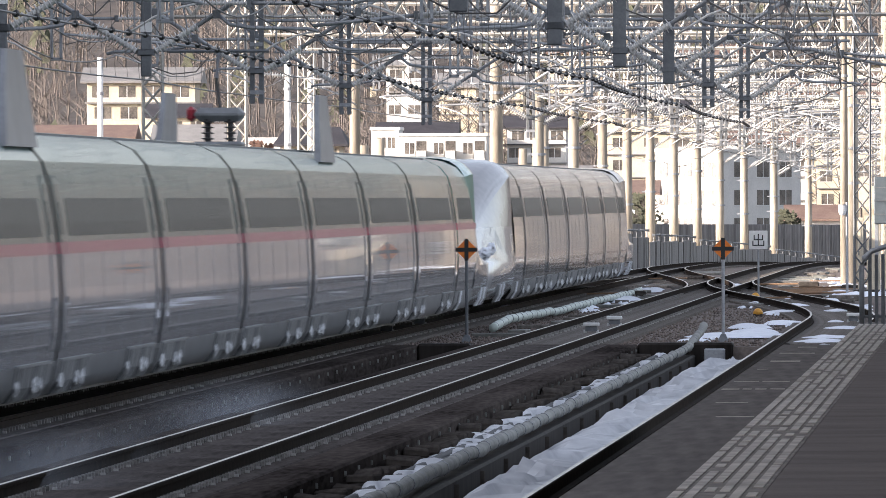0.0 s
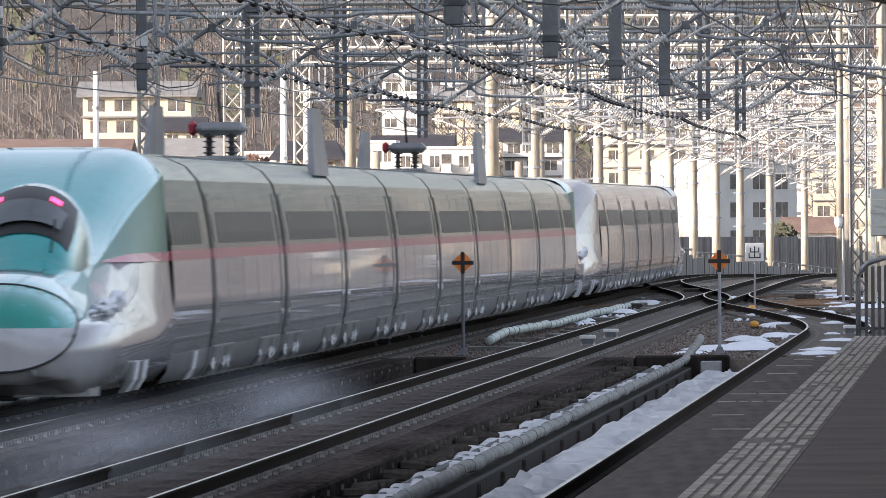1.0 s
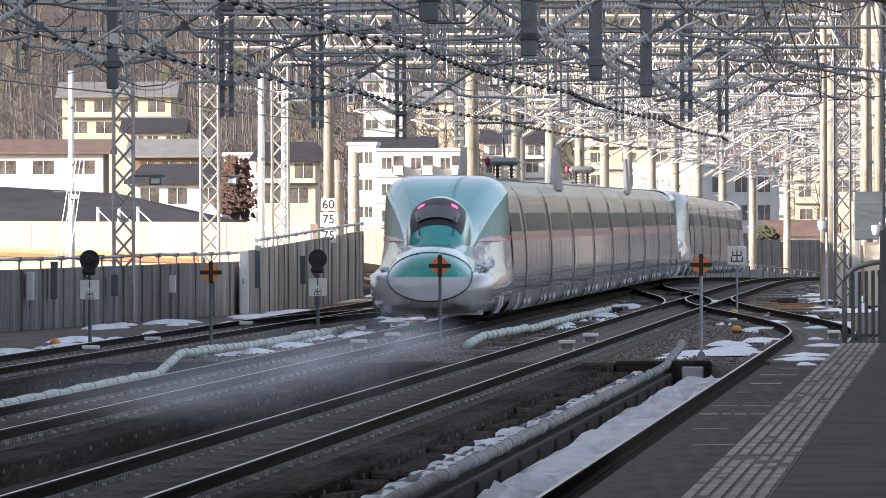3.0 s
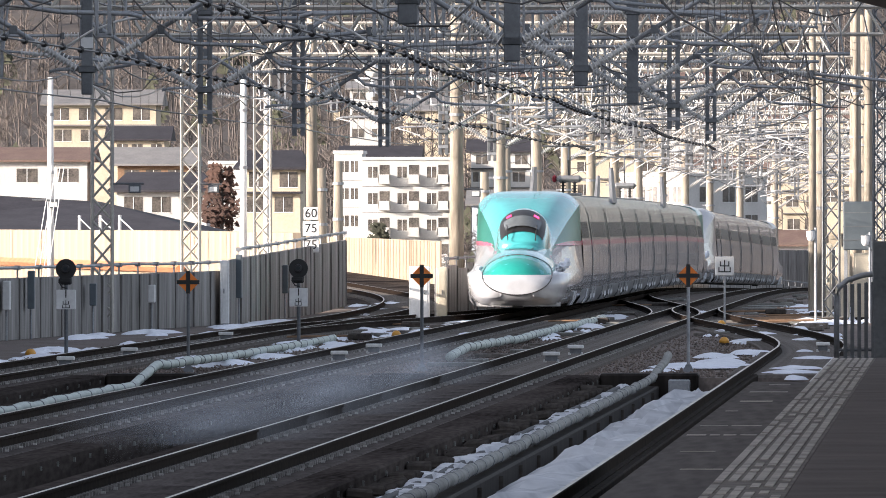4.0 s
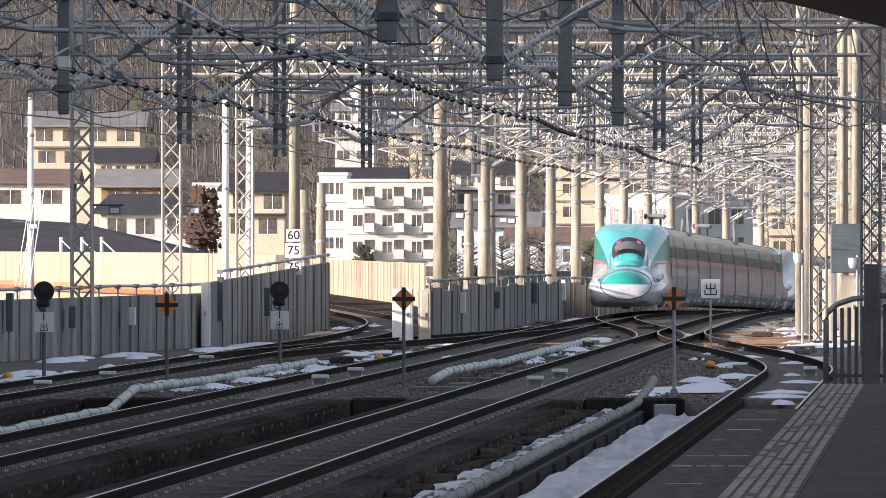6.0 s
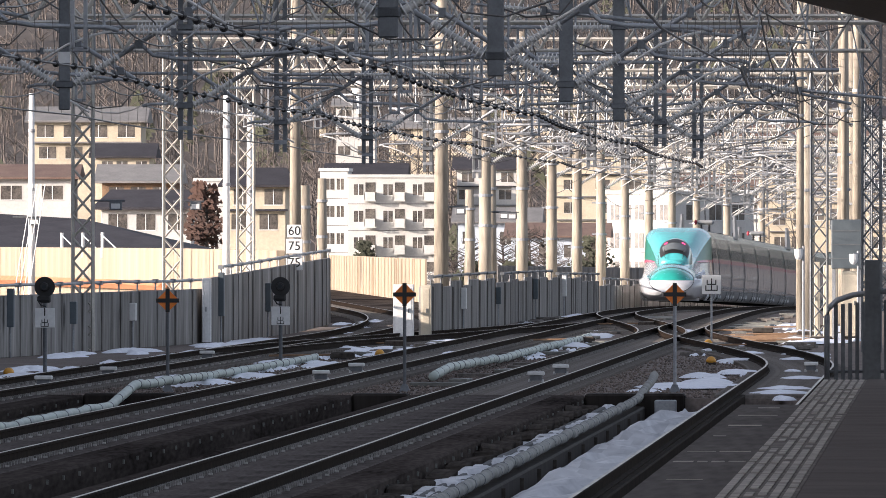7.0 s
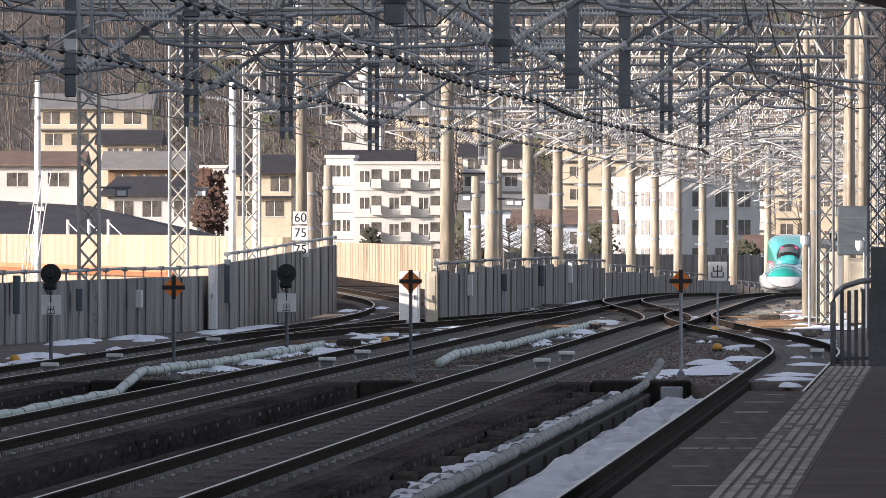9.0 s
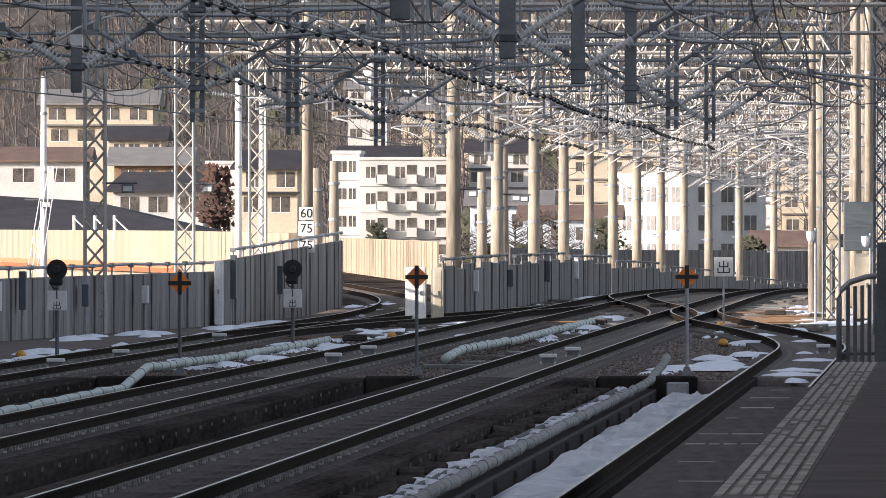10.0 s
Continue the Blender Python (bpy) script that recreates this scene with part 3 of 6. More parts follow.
# ---- platform ----
def make_platform():
    g = Geo().box(-1.96, -90, -0.95, 12, 150.3, 1.235, 0.02)
    pl = solid("platform", g, M["platform"], "dark asphalt station platform with a tactile strip", "platform", kind="structure")
    # paving panels with joints
    me = Geo().box(-2.0, 0, 1.12, 12, 5.93, 1.243, 0.004).mesh("paving_panel", M["platform"])
    part("platform_end", Geo().box(-1.41, 150.31, -0.95, 12, 181, 1.235, 0.02), M["platform"], pl, "narrower end of the platform")
    slim = Geo().box(-1.44, 0, 1.12, 12, 5.93, 1.243, 0.004).mesh("paving_panel", M["platform"])
    for i in range(45):
        ob = part("paving_panel", me if i < 40 else slim, None, pl)
        ob.location = (0, -88 + i * 5.96, 0)
    # tactile blocks: ribs along the platform
    part("tactile_base", Geo().box(-1.43, 60, 1.20, -0.945, 177, 1.2465), M["tactile_base"], pl, "worn grey bed of the tactile strip")
    g = Geo()
    y = 60.0
    while y < 176.5:
        for c in range(6):
            x = -1.425 + c * 0.0805
            worn = noise.noise(Vector((c * 5.3, y * 0.7 + 0.55 * (c % 2), 1.0))) + 0.35 * noise.noise(Vector((0, y * 0.12, 7)))
            if worn > -0.3:
                g.box(x, y, 1.243, x + 0.052, y + 0.5, 1.2525)
        y += 0.5
    part("tactile_ribs", g, M["tactile"], pl, "pale grey tactile ribs, worn", kind="stuff")
    # dark asphalt behind the strip, and thin pale strips across the edge paving
    part("asphalt_sheet", Geo().box(-0.94, -60, 1.20, 11.9, 180.5, 1.2475), M["asphalt"], pl, "dark brown asphalt behind the strip")
    for y, x0, x1, w in ((95.2, -1.72, -1.45, 0.16), (103, -1.86, -1.62, 0.10), (111.2, -1.96, -1.82, 0.4), (111.2, -1.79, -1.72, 0.4), (111.2, -1.69, -1.60, 0.4), (111.2, -1.57, -1.45, 0.4),
                         (116.6, -1.95, -1.74, 0.22), (116.6, -1.71, -1.48, 0.22), (126, -1.9, -1.8, 0.3), (133, -1.88, -1.60, 0.5), (140.6, -1.9, -1.55, 0.5), (147, -1.8, -1.6, 0.4)):
        part("joint_strip", Geo().box(x0, y, 1.2435, x1, y + w, 1.2475), M["tactile"], pl, "thin pale strip across the paving")
    # canopy over the platform
    g = Geo()
    prof = [(-1.95, 5.55), (2.4, 4.45), (9.5, 5.4), (9.5, 5.6), (2.4, 4.65), (-1.95, 5.72)]
    g.loft([[(x, y, z) for x, z in prof] for y in (-90, 178)])
    solid("platform_canopy", g, M["canopy"], "brown sheet canopy roof over the platform", "canopy", kind="structure")


make_platform()


def platform_fence():
    th = thing("end_fence", pose(-1.4, 177.5, 1.235), "dark steel fence with a bent handrail at the platform end", "fence")
    part("handrail", Geo().tube([(0.0, 0, 0), (0.0, 0, 0.72), (0.03, 0, 0.82), (0.12, 0, 0.90), (0.3, 0, 0.96), (3.2, 0.4, 1.28)], 0.032, 8), M["steel"], th, smooth=True)
    part("lower_rail", Geo().tube([(0, 0, 0.1), (3.2, 0.4, 0.1)], 0.02, 6), M["steel_dark"], th)
    for i in range(38):
        x = 0.1 + i * 0.08
        part("baluster", Geo().box(x - 0.022, -0.012, 0.0, x + 0.022, 0.012, 0.84 + x * 0.1), M["steel_dark"], th)
    part("gate_post", Geo().box(0.42, -0.04, 0, 0.60, 0.06, 1.35, 0.01), M["steel_dark"], th)


platform_fence()


# ---- unseen block added on the far side, so that its shade lies over the near tracks ----
g = Geo().box(-125, -160, -1, -37, 427, 20, 0.3)
hall = solid("station_hall", g, M["fence"], "tall grey block added out of view to shade the near tracks", "building", kind="structure")
part("hall_roof", Geo().box(-126, -161, 20.0, -36, 428, 20.8, 0.2), M["roof_grey"], hall)


# ---- fences and barriers ----
def panel_fence(path, h, pitch, material, name, label, rail=True, zbase=None, slat=0.0, thick=0.10):
    th = thing(name, Matrix(), label, "fence", kind="structure")
    top = Geo()
    n = 0
    run = []
    for a, b in zip(path, path[1:]):
        a, b = Vector(a), Vector(b)
        k = max(1, int(round((b - a).length / pitch)))
        run += [(a.lerp(b, i / k), a.lerp(b, (i + 1) / k)) for i in range(k)]
    cache = {}
    for a, b in run:
        L = (b - a).length
        ang = math.degrees(math.atan2(b.y - a.y, b.x - a.x))
        key = round(L, 2), n % 5
        if key not in cache:
            q = Geo().box(0.01, -thick / 2, 0, L - 0.01, thick / 2, h, 0.012)
            if slat:
                x = slat * 0.5
                while x < L - 0.02:
                    q.box(x - slat * 0.28, -thick / 2 - 0.03, 0.03, x + slat * 0.28, thick / 2 + 0.03, h - 0.02)
                    x += slat
            else:
                rib = 0.0 if thick > 0.2 else 0.025
                for x in ((0.0,) if n % 4 else (0.0, L * 0.45)):
                    q.box(x - 0.12, -thick / 2 - rib * (1 + 0.55 * (n % 3)), 0, x + 0.12 + 0.1 * (n % 2), -thick / 2 + 0.02, h - 0.03)
                    q.box(x - 0.12, thick / 2 - 0.02, 0, x + 0.12, thick / 2 + rib * (1 + 0.55 * (n % 3)), h - 0.03)
            cache[key] = q.mesh("fence_panel", material)
        ob = part("fence_panel", cache[key], None, th)
        ob.matrix_basis = pose(a.x, a.y, a.z, 0, math.degrees(-math.asin((b.z - a.z) / L)), ang)
        if name == "trackside_wall":
            ob.matrix_basis = pose(a.x + random.uniform(-0.04, 0.04), a.y, a.z, 0, 0, ang) @ Matrix.Diagonal((1, 1, random.uniform(0.93, 1.08), 1))
        if rail:
            top.bar(a + Vector((0, 0, h - 0.1)), a + Vector((0, 0, h + 0.28)), 0.035)
        n += 1
    if rail:
        top.tube([a + Vector((0, 0, h + 0.26 + 0.03 * noise.noise(a))) for a, b in run], 0.045, 6)
        for i, (a, b) in enumerate(run):
            top.box(a.x - 0.08, a.y - 0.2, a.z + h + 0.20, a.x + 0.08, a.y + 0.2, a.z + h + 0.32)
        part("cable_rail", top, M["steel_dark"] if name == "trackside_wall" else M["steel"], th, "cable conduit on short posts along the fence top")
    return th


panel_fence([(-22.13, 470, -0.25), (-25.4, 392, -0.25)], 1.62, 5.5, M["fence"], "boundary_fence", "grey ribbed concrete boundary fence with a cable rail")
panel_fence([(-21.6, 548, -0.1), (-21.85, 466, -0.6)], 2.3, 6.5, M["fence"], "boundary_fence", "taller grey concrete boundary fence with a cable rail")
for ya, yb, h in ((482, 560, 1.68), (560, 640, 1.62), (640, 720, 1.5), (720, 800, 1.3), (800, 920, 1.15), (920, 1060, 1.0)):
    panel_fence([on_line(-16.2, y, -0.27) for y in reversed(steps(ya + 0.2, yb, 20))], h, 9.0, M["fence"], "trackside_wall", "stained grey concrete trackside wall with conduit on top")
# far dark barrier that closes the bend
panel_fence([(0, 1215, -2.3), (-10.5, 1190, -2.3), (-18, 1165, -2.2), (-25, 1130, -2.1), (-31, 1080, -1.9)], 3.0, 2.4, M["fence_dark"], "noise_barrier", "dark stained noise barrier round the bend", rail=False, slat=0.4)
# sunlit barriers of the branch line
panel_fence([(-46, 737, -0.3), (-38, 672, -0.3), (-30, 610, -0.3), (-23.6, 556, -0.35)], 2.8, 4.0, M["barrier"], "noise_barrier", "cream concrete noise barrier with an orange band in low sun", rail=False, thick=0.3)
g = Geo()
for a, b in (((-46, 737), (-38, 672)), ((-38, 672), (-30, 610))):
    g.bar((a[0] - 0.42, a[1] - 0.05, 1.05), (b[0] - 0.42, b[1] - 0.05, 1.05), 0.26)
solid("barrier_band", g, M["bed_stripe"], "faded orange band along the noise barrier", "trim", kind="structure")
panel_fence([(-25.6, 770, -0.4), (-30.4, 850, -0.4), (-35.0, 925, -0.4), (-38.7, 985, -0.4), (-42.8, 1050, -0.4)][::-1], 2.3, 7.0, M["barrier"], "noise_barrier", "slatted cream barrier along the curving branch", rail=False)


# ---- catenary supports ----
def lattice(g, x, y, z0, z1, w, bay):
    h = w / 2
    for sx in (-1, 1):
        for sy in (-1, 1):
            g.bar((x + sx * h, y + sy * h, z0), (x + sx * h, y + sy * h, z1), 0.055)
    n = max(2, int(round((z1 - z0) / bay)))
    for i in range(n):
        a, b = z0 + (z1 - z0) * i / n, z0 + (z1 - z0) * (i + 1) / n
        s = 1 if i % 2 else -1
        for q in (-1, 1):
            g.bar((x - s * h, y + q * h, a), (x + s * h, y + q * h, b), 0.032)
            g.bar((x + s * h, y + q * h, a), (x - s * h, y + q * h, b), 0.032)
            g.bar((x + q * h, y - s * h, a), (x + q * h, y + s * h, b), 0.035)
    return g


def truss(x0, x1, y, z0, z1, bay=1.15, d=0.7):
    g = Geo()
    for yy in (y - d / 2, y + d / 2):
        for z in (z0, z1):
            g.bar((x0, yy, z), (x1, yy, z), 0.075)
        n = int(round((x1 - x0) / bay))
        for i in range(n):
            a, b = x0 + (x1 - x0) * i / n, x0 + (x1 - x0) * (i + 1) / n
            m = (a + b) / 2
            g.bar((a, yy, z0), (m, yy, z1), 0.055)
            g.bar((m, yy, z1), (b, yy, z0), 0.055)
    for i in range(int((x1 - x0) / 2.3) + 1):
        g.bar((x0 + i * 2.3, y - d / 2, z1), (x0 + i * 2.3, y + d / 2, z1), 0.05)
        g.bar((x0 + i * 2.3, y - d / 2, z0), (x0 + i * 2.3, y + d / 2, z0), 0.05)
    return g


def ribbed(g, p, q, r=0.085, n=9):
    """A ribbed porcelain insulator from p to q."""
    p, q = Vector(p), Vector(q)
    pts, rad = [], []
    for i in range(n):
        for k, rr in ((0.0, 0.42), (0.35, 0.42), (0.42, 1.0), (0.6, 1.0), (0.68, 0.42)):
            pts.append(p.lerp(q, (i + k) / n))
            rad.append(r * rr)
    pts.append(q)
    rad.append(r * 0.45)
    return g.tube(pts, rad, 8)


def make_cantilever():
    """Arm that reaches 2 m from its post, towards +x, to hold the wires; the post is at the origin, z from rail height."""
    g = Geo()
    th = thing("cantilever", Matrix(), "grey tubular catenary arm with ribbed porcelain insulators", "catenary arm", "catenary arms")
    part("insulator", ribbed(Geo(), (0.16, 0, 5.62), (0.98, 0, 6.12), 0.125, 12), M["insul"], th, "grey ribbed porcelain insulator", True)
    part("insulator", ribbed(Geo(), (0.16, 0, 7.25), (1.02, 0, 7.25), 0.10, 11), M["insul"], th, "grey ribbed porcelain insulator", True)
    g.tube([(0.94, 0, 6.10), (2.25, 0, 6.93), (2.75, 0, 7.25)], 0.045, 8)
    g.tube([(1.0, 0, 7.25), (3.0, 0, 7.25)], 0.04, 8)
    part("strut", g, M["steel"], th, smooth=True)
    g = Geo().tube([(1.35, 0, 6.36), (1.6, 0, 6.14), (2.0, 0, 6.08), (3.1, 0, 6.05), (3.3, 0, 6.0)], 0.036, 8)
    part("registration_tube", g, M["steel"], th, smooth=True)
    g = Geo().tube([(3.2, 0.0, 6.0), (2.9, 0.02, 5.93), (2.5, 0.03, 5.78), (2.0, 0.05, 5.47)], 0.022, 6)
    part("steady_arm", g, M["insul"], th, "bright curved steady arm", True)
    part("lower_bracket", Geo().box(-0.14, -0.14, 5.55, 0.16, 0.14, 5.68, 0.02), M["steel_dark"], th)
    part("upper_bracket", Geo().box(-0.14, -0.14, 7.19, 0.16, 0.14, 7.31, 0.02), M["steel_dark"], th)
    part("wire_clamp", Geo().box(2.17, -0.06, 6.82, 2.30, 0.06, 7.0, 0.01), M["steel_dark"], th)
    part("tube_clamp", Geo().box(1.28, -0.06, 6.26, 1.42, 0.06, 6.42, 0.01), M["steel_dark"], th)
    return th


ARM = make_cantilever()
ARM.matrix_basis = pose(-6.95, 149, 0)


def make_feeder():
    """A feeder bracket: tube with a ribbed insulator and a curved jumper wire."""
    th = thing("feeder_bracket", pose(-8.5, 149, 0), "horizontal tube with ribbed insulators and a looping jumper wire", "feeder bracket", "feeder brackets")
    part("insulator", ribbed(Geo(), (-0.9, 0, 7.0), (0.0, 0, 7.0), 0.085, 11), M["insul"], th, "grey ribbed porcelain insulator", True)
    part("tube", Geo().tube([(0, 0, 7.0), (2.0, 0, 7.0)], 0.036, 8).tube([(-1.3, 0, 7.0), (-0.9, 0, 7.0)], 0.03, 6), M["steel"], th, "", True)
    part("stay", Geo().tube([(-1.25, 0, 7.02), (-1.25, 0, 8.9)], 0.028, 6), M["steel"], th)
    part("diagonal_stay", Geo().tube([(1.6, 0, 7.0), (1.0, 0, 8.9)], 0.02, 6), M["steel"], th)
    part("jumper_wire", Geo().tube([(-0.0, 0, 7.0), (0.15, 0.3, 6.75), (0.6, 0.6, 6.5), (1.2, 0.9, 6.35), (1.7, 1.0, 6.45), (1.95, 1.0, 6.8)], 0.014, 5), M["wire"], th, "looping jumper wire", True)
    part("clamp", Geo().box(-0.05, -0.07, 6.92, 0.06, 0.07, 7.08, 0.01), M["steel_dark"], th)
    return th


FEEDER = make_feeder()


def flip(x, y, z):
    return pose(x, y, z, 0, 0, 180)


def portal(y, xl, xr, left_kind, right_kind, drops, arms, beam=True, zb=8.0):
    th = thing("catenary_portal", Matrix.Translation((bend(y), y, -fall(y))), "pale steel catenary portal across the tracks", "catenary portal", "catenary portals")
    for x, kind in ((xl, left_kind), (xr, right_kind)):
        if kind == "lattice":
            part("lattice_post", lattice(Geo(), x, 0, -0.3, zb + 1.2, 0.55 if x < -10 else 0.5, 0.62), M["truss"] if x < -10 else M["steel_dark"], th, "grey steel lattice post")
        elif kind == "pole":
            rr = 0.24
            p = part("concrete_pole", Geo().tube([(x, 0, -0.4), (x, 0, 3.4), (x, 0, 3.42), (x, 0, zb + 3.2)], [rr * 1.05, rr, rr * 0.96, rr * 0.78], 14), M["pole"], th, "weathered cream concrete pole", True)
            for z in (3.0, 4.6, 6.3, 7.7):
                z += random.uniform(-0.4, 0.4)
                q = Geo().tube([(x, 0, z), (x, 0, z + 0.10)], rr * 1.08, 14).box(x - 0.42, -0.1, z + 0.02, x + 0.30, -0.04 + 0.08, z + 0.09)
                part("pole_band", q, M["steel"], p, "steel band with a bracket")
    if beam:
        part("truss_beam", truss(xl, xr, 0, zb, zb + 0.95), M["truss"], th, "pale lattice truss beam")
    for x, zlow, w in drops:
        if (x > -12 and y > 340) or (x < -12 and y > 300):
            for e in (-0.10, 0.10):
                part("drop_bar", Geo().box(x + e - 0.055, -0.05, zlow - 0.25, x + e + 0.055, 0.05, zb + 0.95, 0.01), M["steel_dark"], th, "slim grey steel drop bar")
            for z in (zlow - 0.05, zlow + 1.0, zlow + 2.0):
                part("batten", Geo().box(x - 0.15, -0.06, z, x + 0.15, 0.06, z + 0.09, 0.01), M["steel"], th)
            continue
        dp = part("drop_post", Geo().box(x - w / 2, -w / 2, zlow, x + w / 2, w / 2, zb + 0.95, 0.02), M["steel_dark"], th, "dark steel drop post")
        if x < -15:
            part("number_band", Geo().box(x - w / 2 - 0.006, -w / 2 - 0.008, zlow + 0.85, x + w / 2 + 0.006, w / 2 + 0.006, zlow + 1.05), M["white"], dp, "pale band round the post")
    for x, right in arms:
        copy_thing(ARM, pose(x + bend(y), y, -fall(y)) if right else flip(x + bend(y), y, -fall(y)))
    # feeder brackets and hanging strings on the beam
    for x in ((-22.2, -19.4, -14.6, -12.0, -9.6, -8.2, -5.2, -4.0) if y < 560 else (-15.4, -12.6, -9.0, -6.6, -5.2)):
        if random.random() < 0.85:
            xx = x + random.uniform(-0.6, 0.6)
            m = pose(xx + bend(y), y + random.uniform(-0.3, 0.3), -fall(y) + random.uniform(-0.75, 0.35), 0, random.choice((0, 0, -14, 14, 28)) * 0.4, random.choice((0, 180)))
            copy_thing(FEEDER, m)
    for x in ((-20.9, -13.6, -11.1, -9.9) if y < 560 else (-14.2, -8.4)):
        if random.random() < 0.8:
            xx = x + random.uniform(-0.5, 0.5)
            low = random.uniform(5.7, 6.6)
            for e in (-0.10, 0.10):
                part("hanger_bar", Geo().box(xx + e - 0.03, -0.05, low, xx + e + 0.03, 0.05, zb + 0.1), M["steel"], th, "slim steel hanger")
            part("hanger_foot", Geo().box(xx - 0.13, -0.05, low - 0.04, xx + 0.13, 0.05, low + 0.03, 0.01), M["steel"], th)
    return th


PORTALS = [149, 195, 241, 285, 330, 377, 433, 483, 533, 583, 633, 680, 722, 760, 798, 835, 870, 907, 952, 1003]
for y in PORTALS:
    k = y
    if y < 400:
        portal(y, -26.5, 7.0 if y < 300 else 2.0, "lattice", "pole", [(-6.95, 5.3, 0.25), (-16.0, 5.15, 0.2)],
               [(-6.95, True), (-6.95, False), (-16.0, True), (-16.0, False)][1 if y < 150 else 0:])
    elif y < 560:
        portal(y, -23.8, {433: -2.2, 483: -4.05}.get(y, -4.85), "lattice", "pole" if y == 533 else "lattice", [(-6.95 if y < 440 else -11.0, 5.3, 0.2), (-16.0, 5.15, 0.2)],
               [(-6.95 if y < 440 else -11.0, True), (-6.95 if y < 440 else -11.0, False), (-16.0, True), (-16.0, False)])
    else:
        portal(y, -17.2, -4.0, "pole", "pole" if y % 2 else "lattice", [(-11.05, 5.2, 0.18)], [(-17.2, True), (-11.05, True), (-4.0, False)], beam=True)
# the line of poles behind the wall begins before the wall does
for x, y, h, r in ((-17.2, 533, 11.2, 0.24), (-22.0, 530, 12.5, 0.19), (-22.3, 545, 5.0, 0.21), (-22.3, 560, 5.3, 0.19), (-25.0, 545, 8.3, 0.13), (-24.2, 545, 7.9, 0.11), (-29.4, 505, 7.8, 0.11), (-5.02, 524, 12.0, 0.13), (-3.0, 500, 13.0, 0.14), (-3.45, 505, 12.0, 0.10), (-19.5, 640, 5.2, 0.22), (-17.6, 605, 6.0, 0.2)):
    po = thing("concrete_pole", Matrix.Translation((x + bend(y), y, -0.3 - fall(y))), "tall cream concrete pole in sun", "pole", "poles")
    part("shaft", Geo().tube([(0, 0, 0), (0, 0, h)], [r * 1.1, r * 0.8], 12), M["white"] if x < -23 else M["pole"], po, smooth=True)
    for k in (0.6, 0.84):
        part("pole_band", Geo().tube([(0, 0, h * k), (0, 0, h * k + 0.1)], r * 1.06, 12), M["steel"], po)


# ---- overhead wires ----
BEAD = Geo().ball((0, 0, 0), 0.054).mesh("spacer", M["bead"])


def wire_run(xf, y0, y1, label, beads=True, zc=5.42, zm=6.9, spans=None):
    th = thing("overhead_line", Matrix(), label, "overhead wire", "overhead wires")
    spans = [y for y in (spans or [83] + PORTALS) if y0 <= y <= y1]
    cg, mg, dg, spots = [], [], Geo(), []
    for i, (a, b) in enumerate(zip(spans, spans[1:])):
        side = 0.18 if i % 2 else -0.18
        n = 11
        for j in range(n):
            k = j / n
            y = a + (b - a) * k
            x = xf(y) + side * (1 - 2 * k)
            sag = 4 * k * (1 - k)
            c = (x, y, zc - fall(y) - 0.03 * sag)
            m = (xf(y) + side * 0.3 * (1 - 2 * k), y, zm - fall(y) - 0.85 * sag)
            cg.append(c)
            mg.append(m)
            dg.bar(c, m, 0.007)
            if beads and y < 560:
                spots.append(c)
    part("contact_wire", Geo().tube(cg, 0.017, 5), M["wire"], th)
    part("messenger_wire", Geo().tube(mg, 0.015, 5), M["wire"], th)
    part("dropper_wire", dg, M["wire"], th, kind="stuff")
    if beads:
        for c in spots:
            part("spacer", BEAD, None, th).location = c


wire_run(t2_x, 83, 1003, "contact wire over the main line with black spacers")
wire_run(t1_x, 83, 1003, "contact wire over the far main line with black spacers")
wire_run(t3_x, 83, 533, "contact wire over the platform loop", beads=False)
wire_run(lambda y: -18.5, 83, 533, "contact wire over the outer loop", beads=False)
for x, z, r in ((-24.6, 7.0, 0.02), (-23.2, 8.8, 0.018), (-17.6, 9.3, 0.02), (-4.4, 9.3, 0.02), (-3.9, 7.7, 0.018), (-10.6, 9.4, 0.016), (-6.2, 9.5, 0.018), (-16.9, 7.6, 0.02), (-20.5, 9.3, 0.016)):
    pts = []
    for a, b in zip(PORTALS, PORTALS[1:]):
        for j in range(6):
            y = a + (b - a) * j / 6
            pts.append(on_line(x, y, z - 0.5 * 4 * (j / 6) * (1 - j / 6)))
    solid("feeder_wire", Geo().tube(pts, r, 5), M["wire"], "thin grey feeder wire along the poles", "wire", "feeder wires")


# ---- trains ----
def ring_at(w, top, bot, y, zmid=1.75, n=28, pw=3.2):
    """A rounded body section of half width w between bot and top."""
    pts = []
    for j in range(n):
        a = 2 * math.pi * j / n
        c, s = math.cos(a), math.sin(a)
        e = 2 / pw
        x = w * math.copysign(abs(c) ** e, c)
        z = zmid + (top - zmid if s > 0 else zmid - bot) * math.copysign(abs(s) ** e, s)
        pts.append((x, y, z))
    return pts


SECTION = [(0.0, 3.65), (0.55, 3.63), (0.95, 3.56), (1.25, 3.42), (1.43, 3.2), (1.52, 2.9), (1.60, 2.4), (1.648, 2.0), (1.675, 1.45), (1.66, 1.0), (1.60, 0.62)]


def skin_x(z):
    return float(np.interp(z, [p[1] for p in SECTION[::-1]], [p[0] for p in SECTION[::-1]]))


def strip(z0, z1, y0, y1, proud=0.008, depth=0.05):
    """A piece of the car's side between two heights, following its curve, on the +x side."""
    zs = sorted([z0, z1] + [z for x, z in SECTION if z0 < z < z1])
    ring = lambda y: [(skin_x(z) + proud, y, z) for z in zs] + [(skin_x(z) - depth, y, z) for z in zs[::-1]]
    return Geo().loft([ring(y0), ring(y1)])


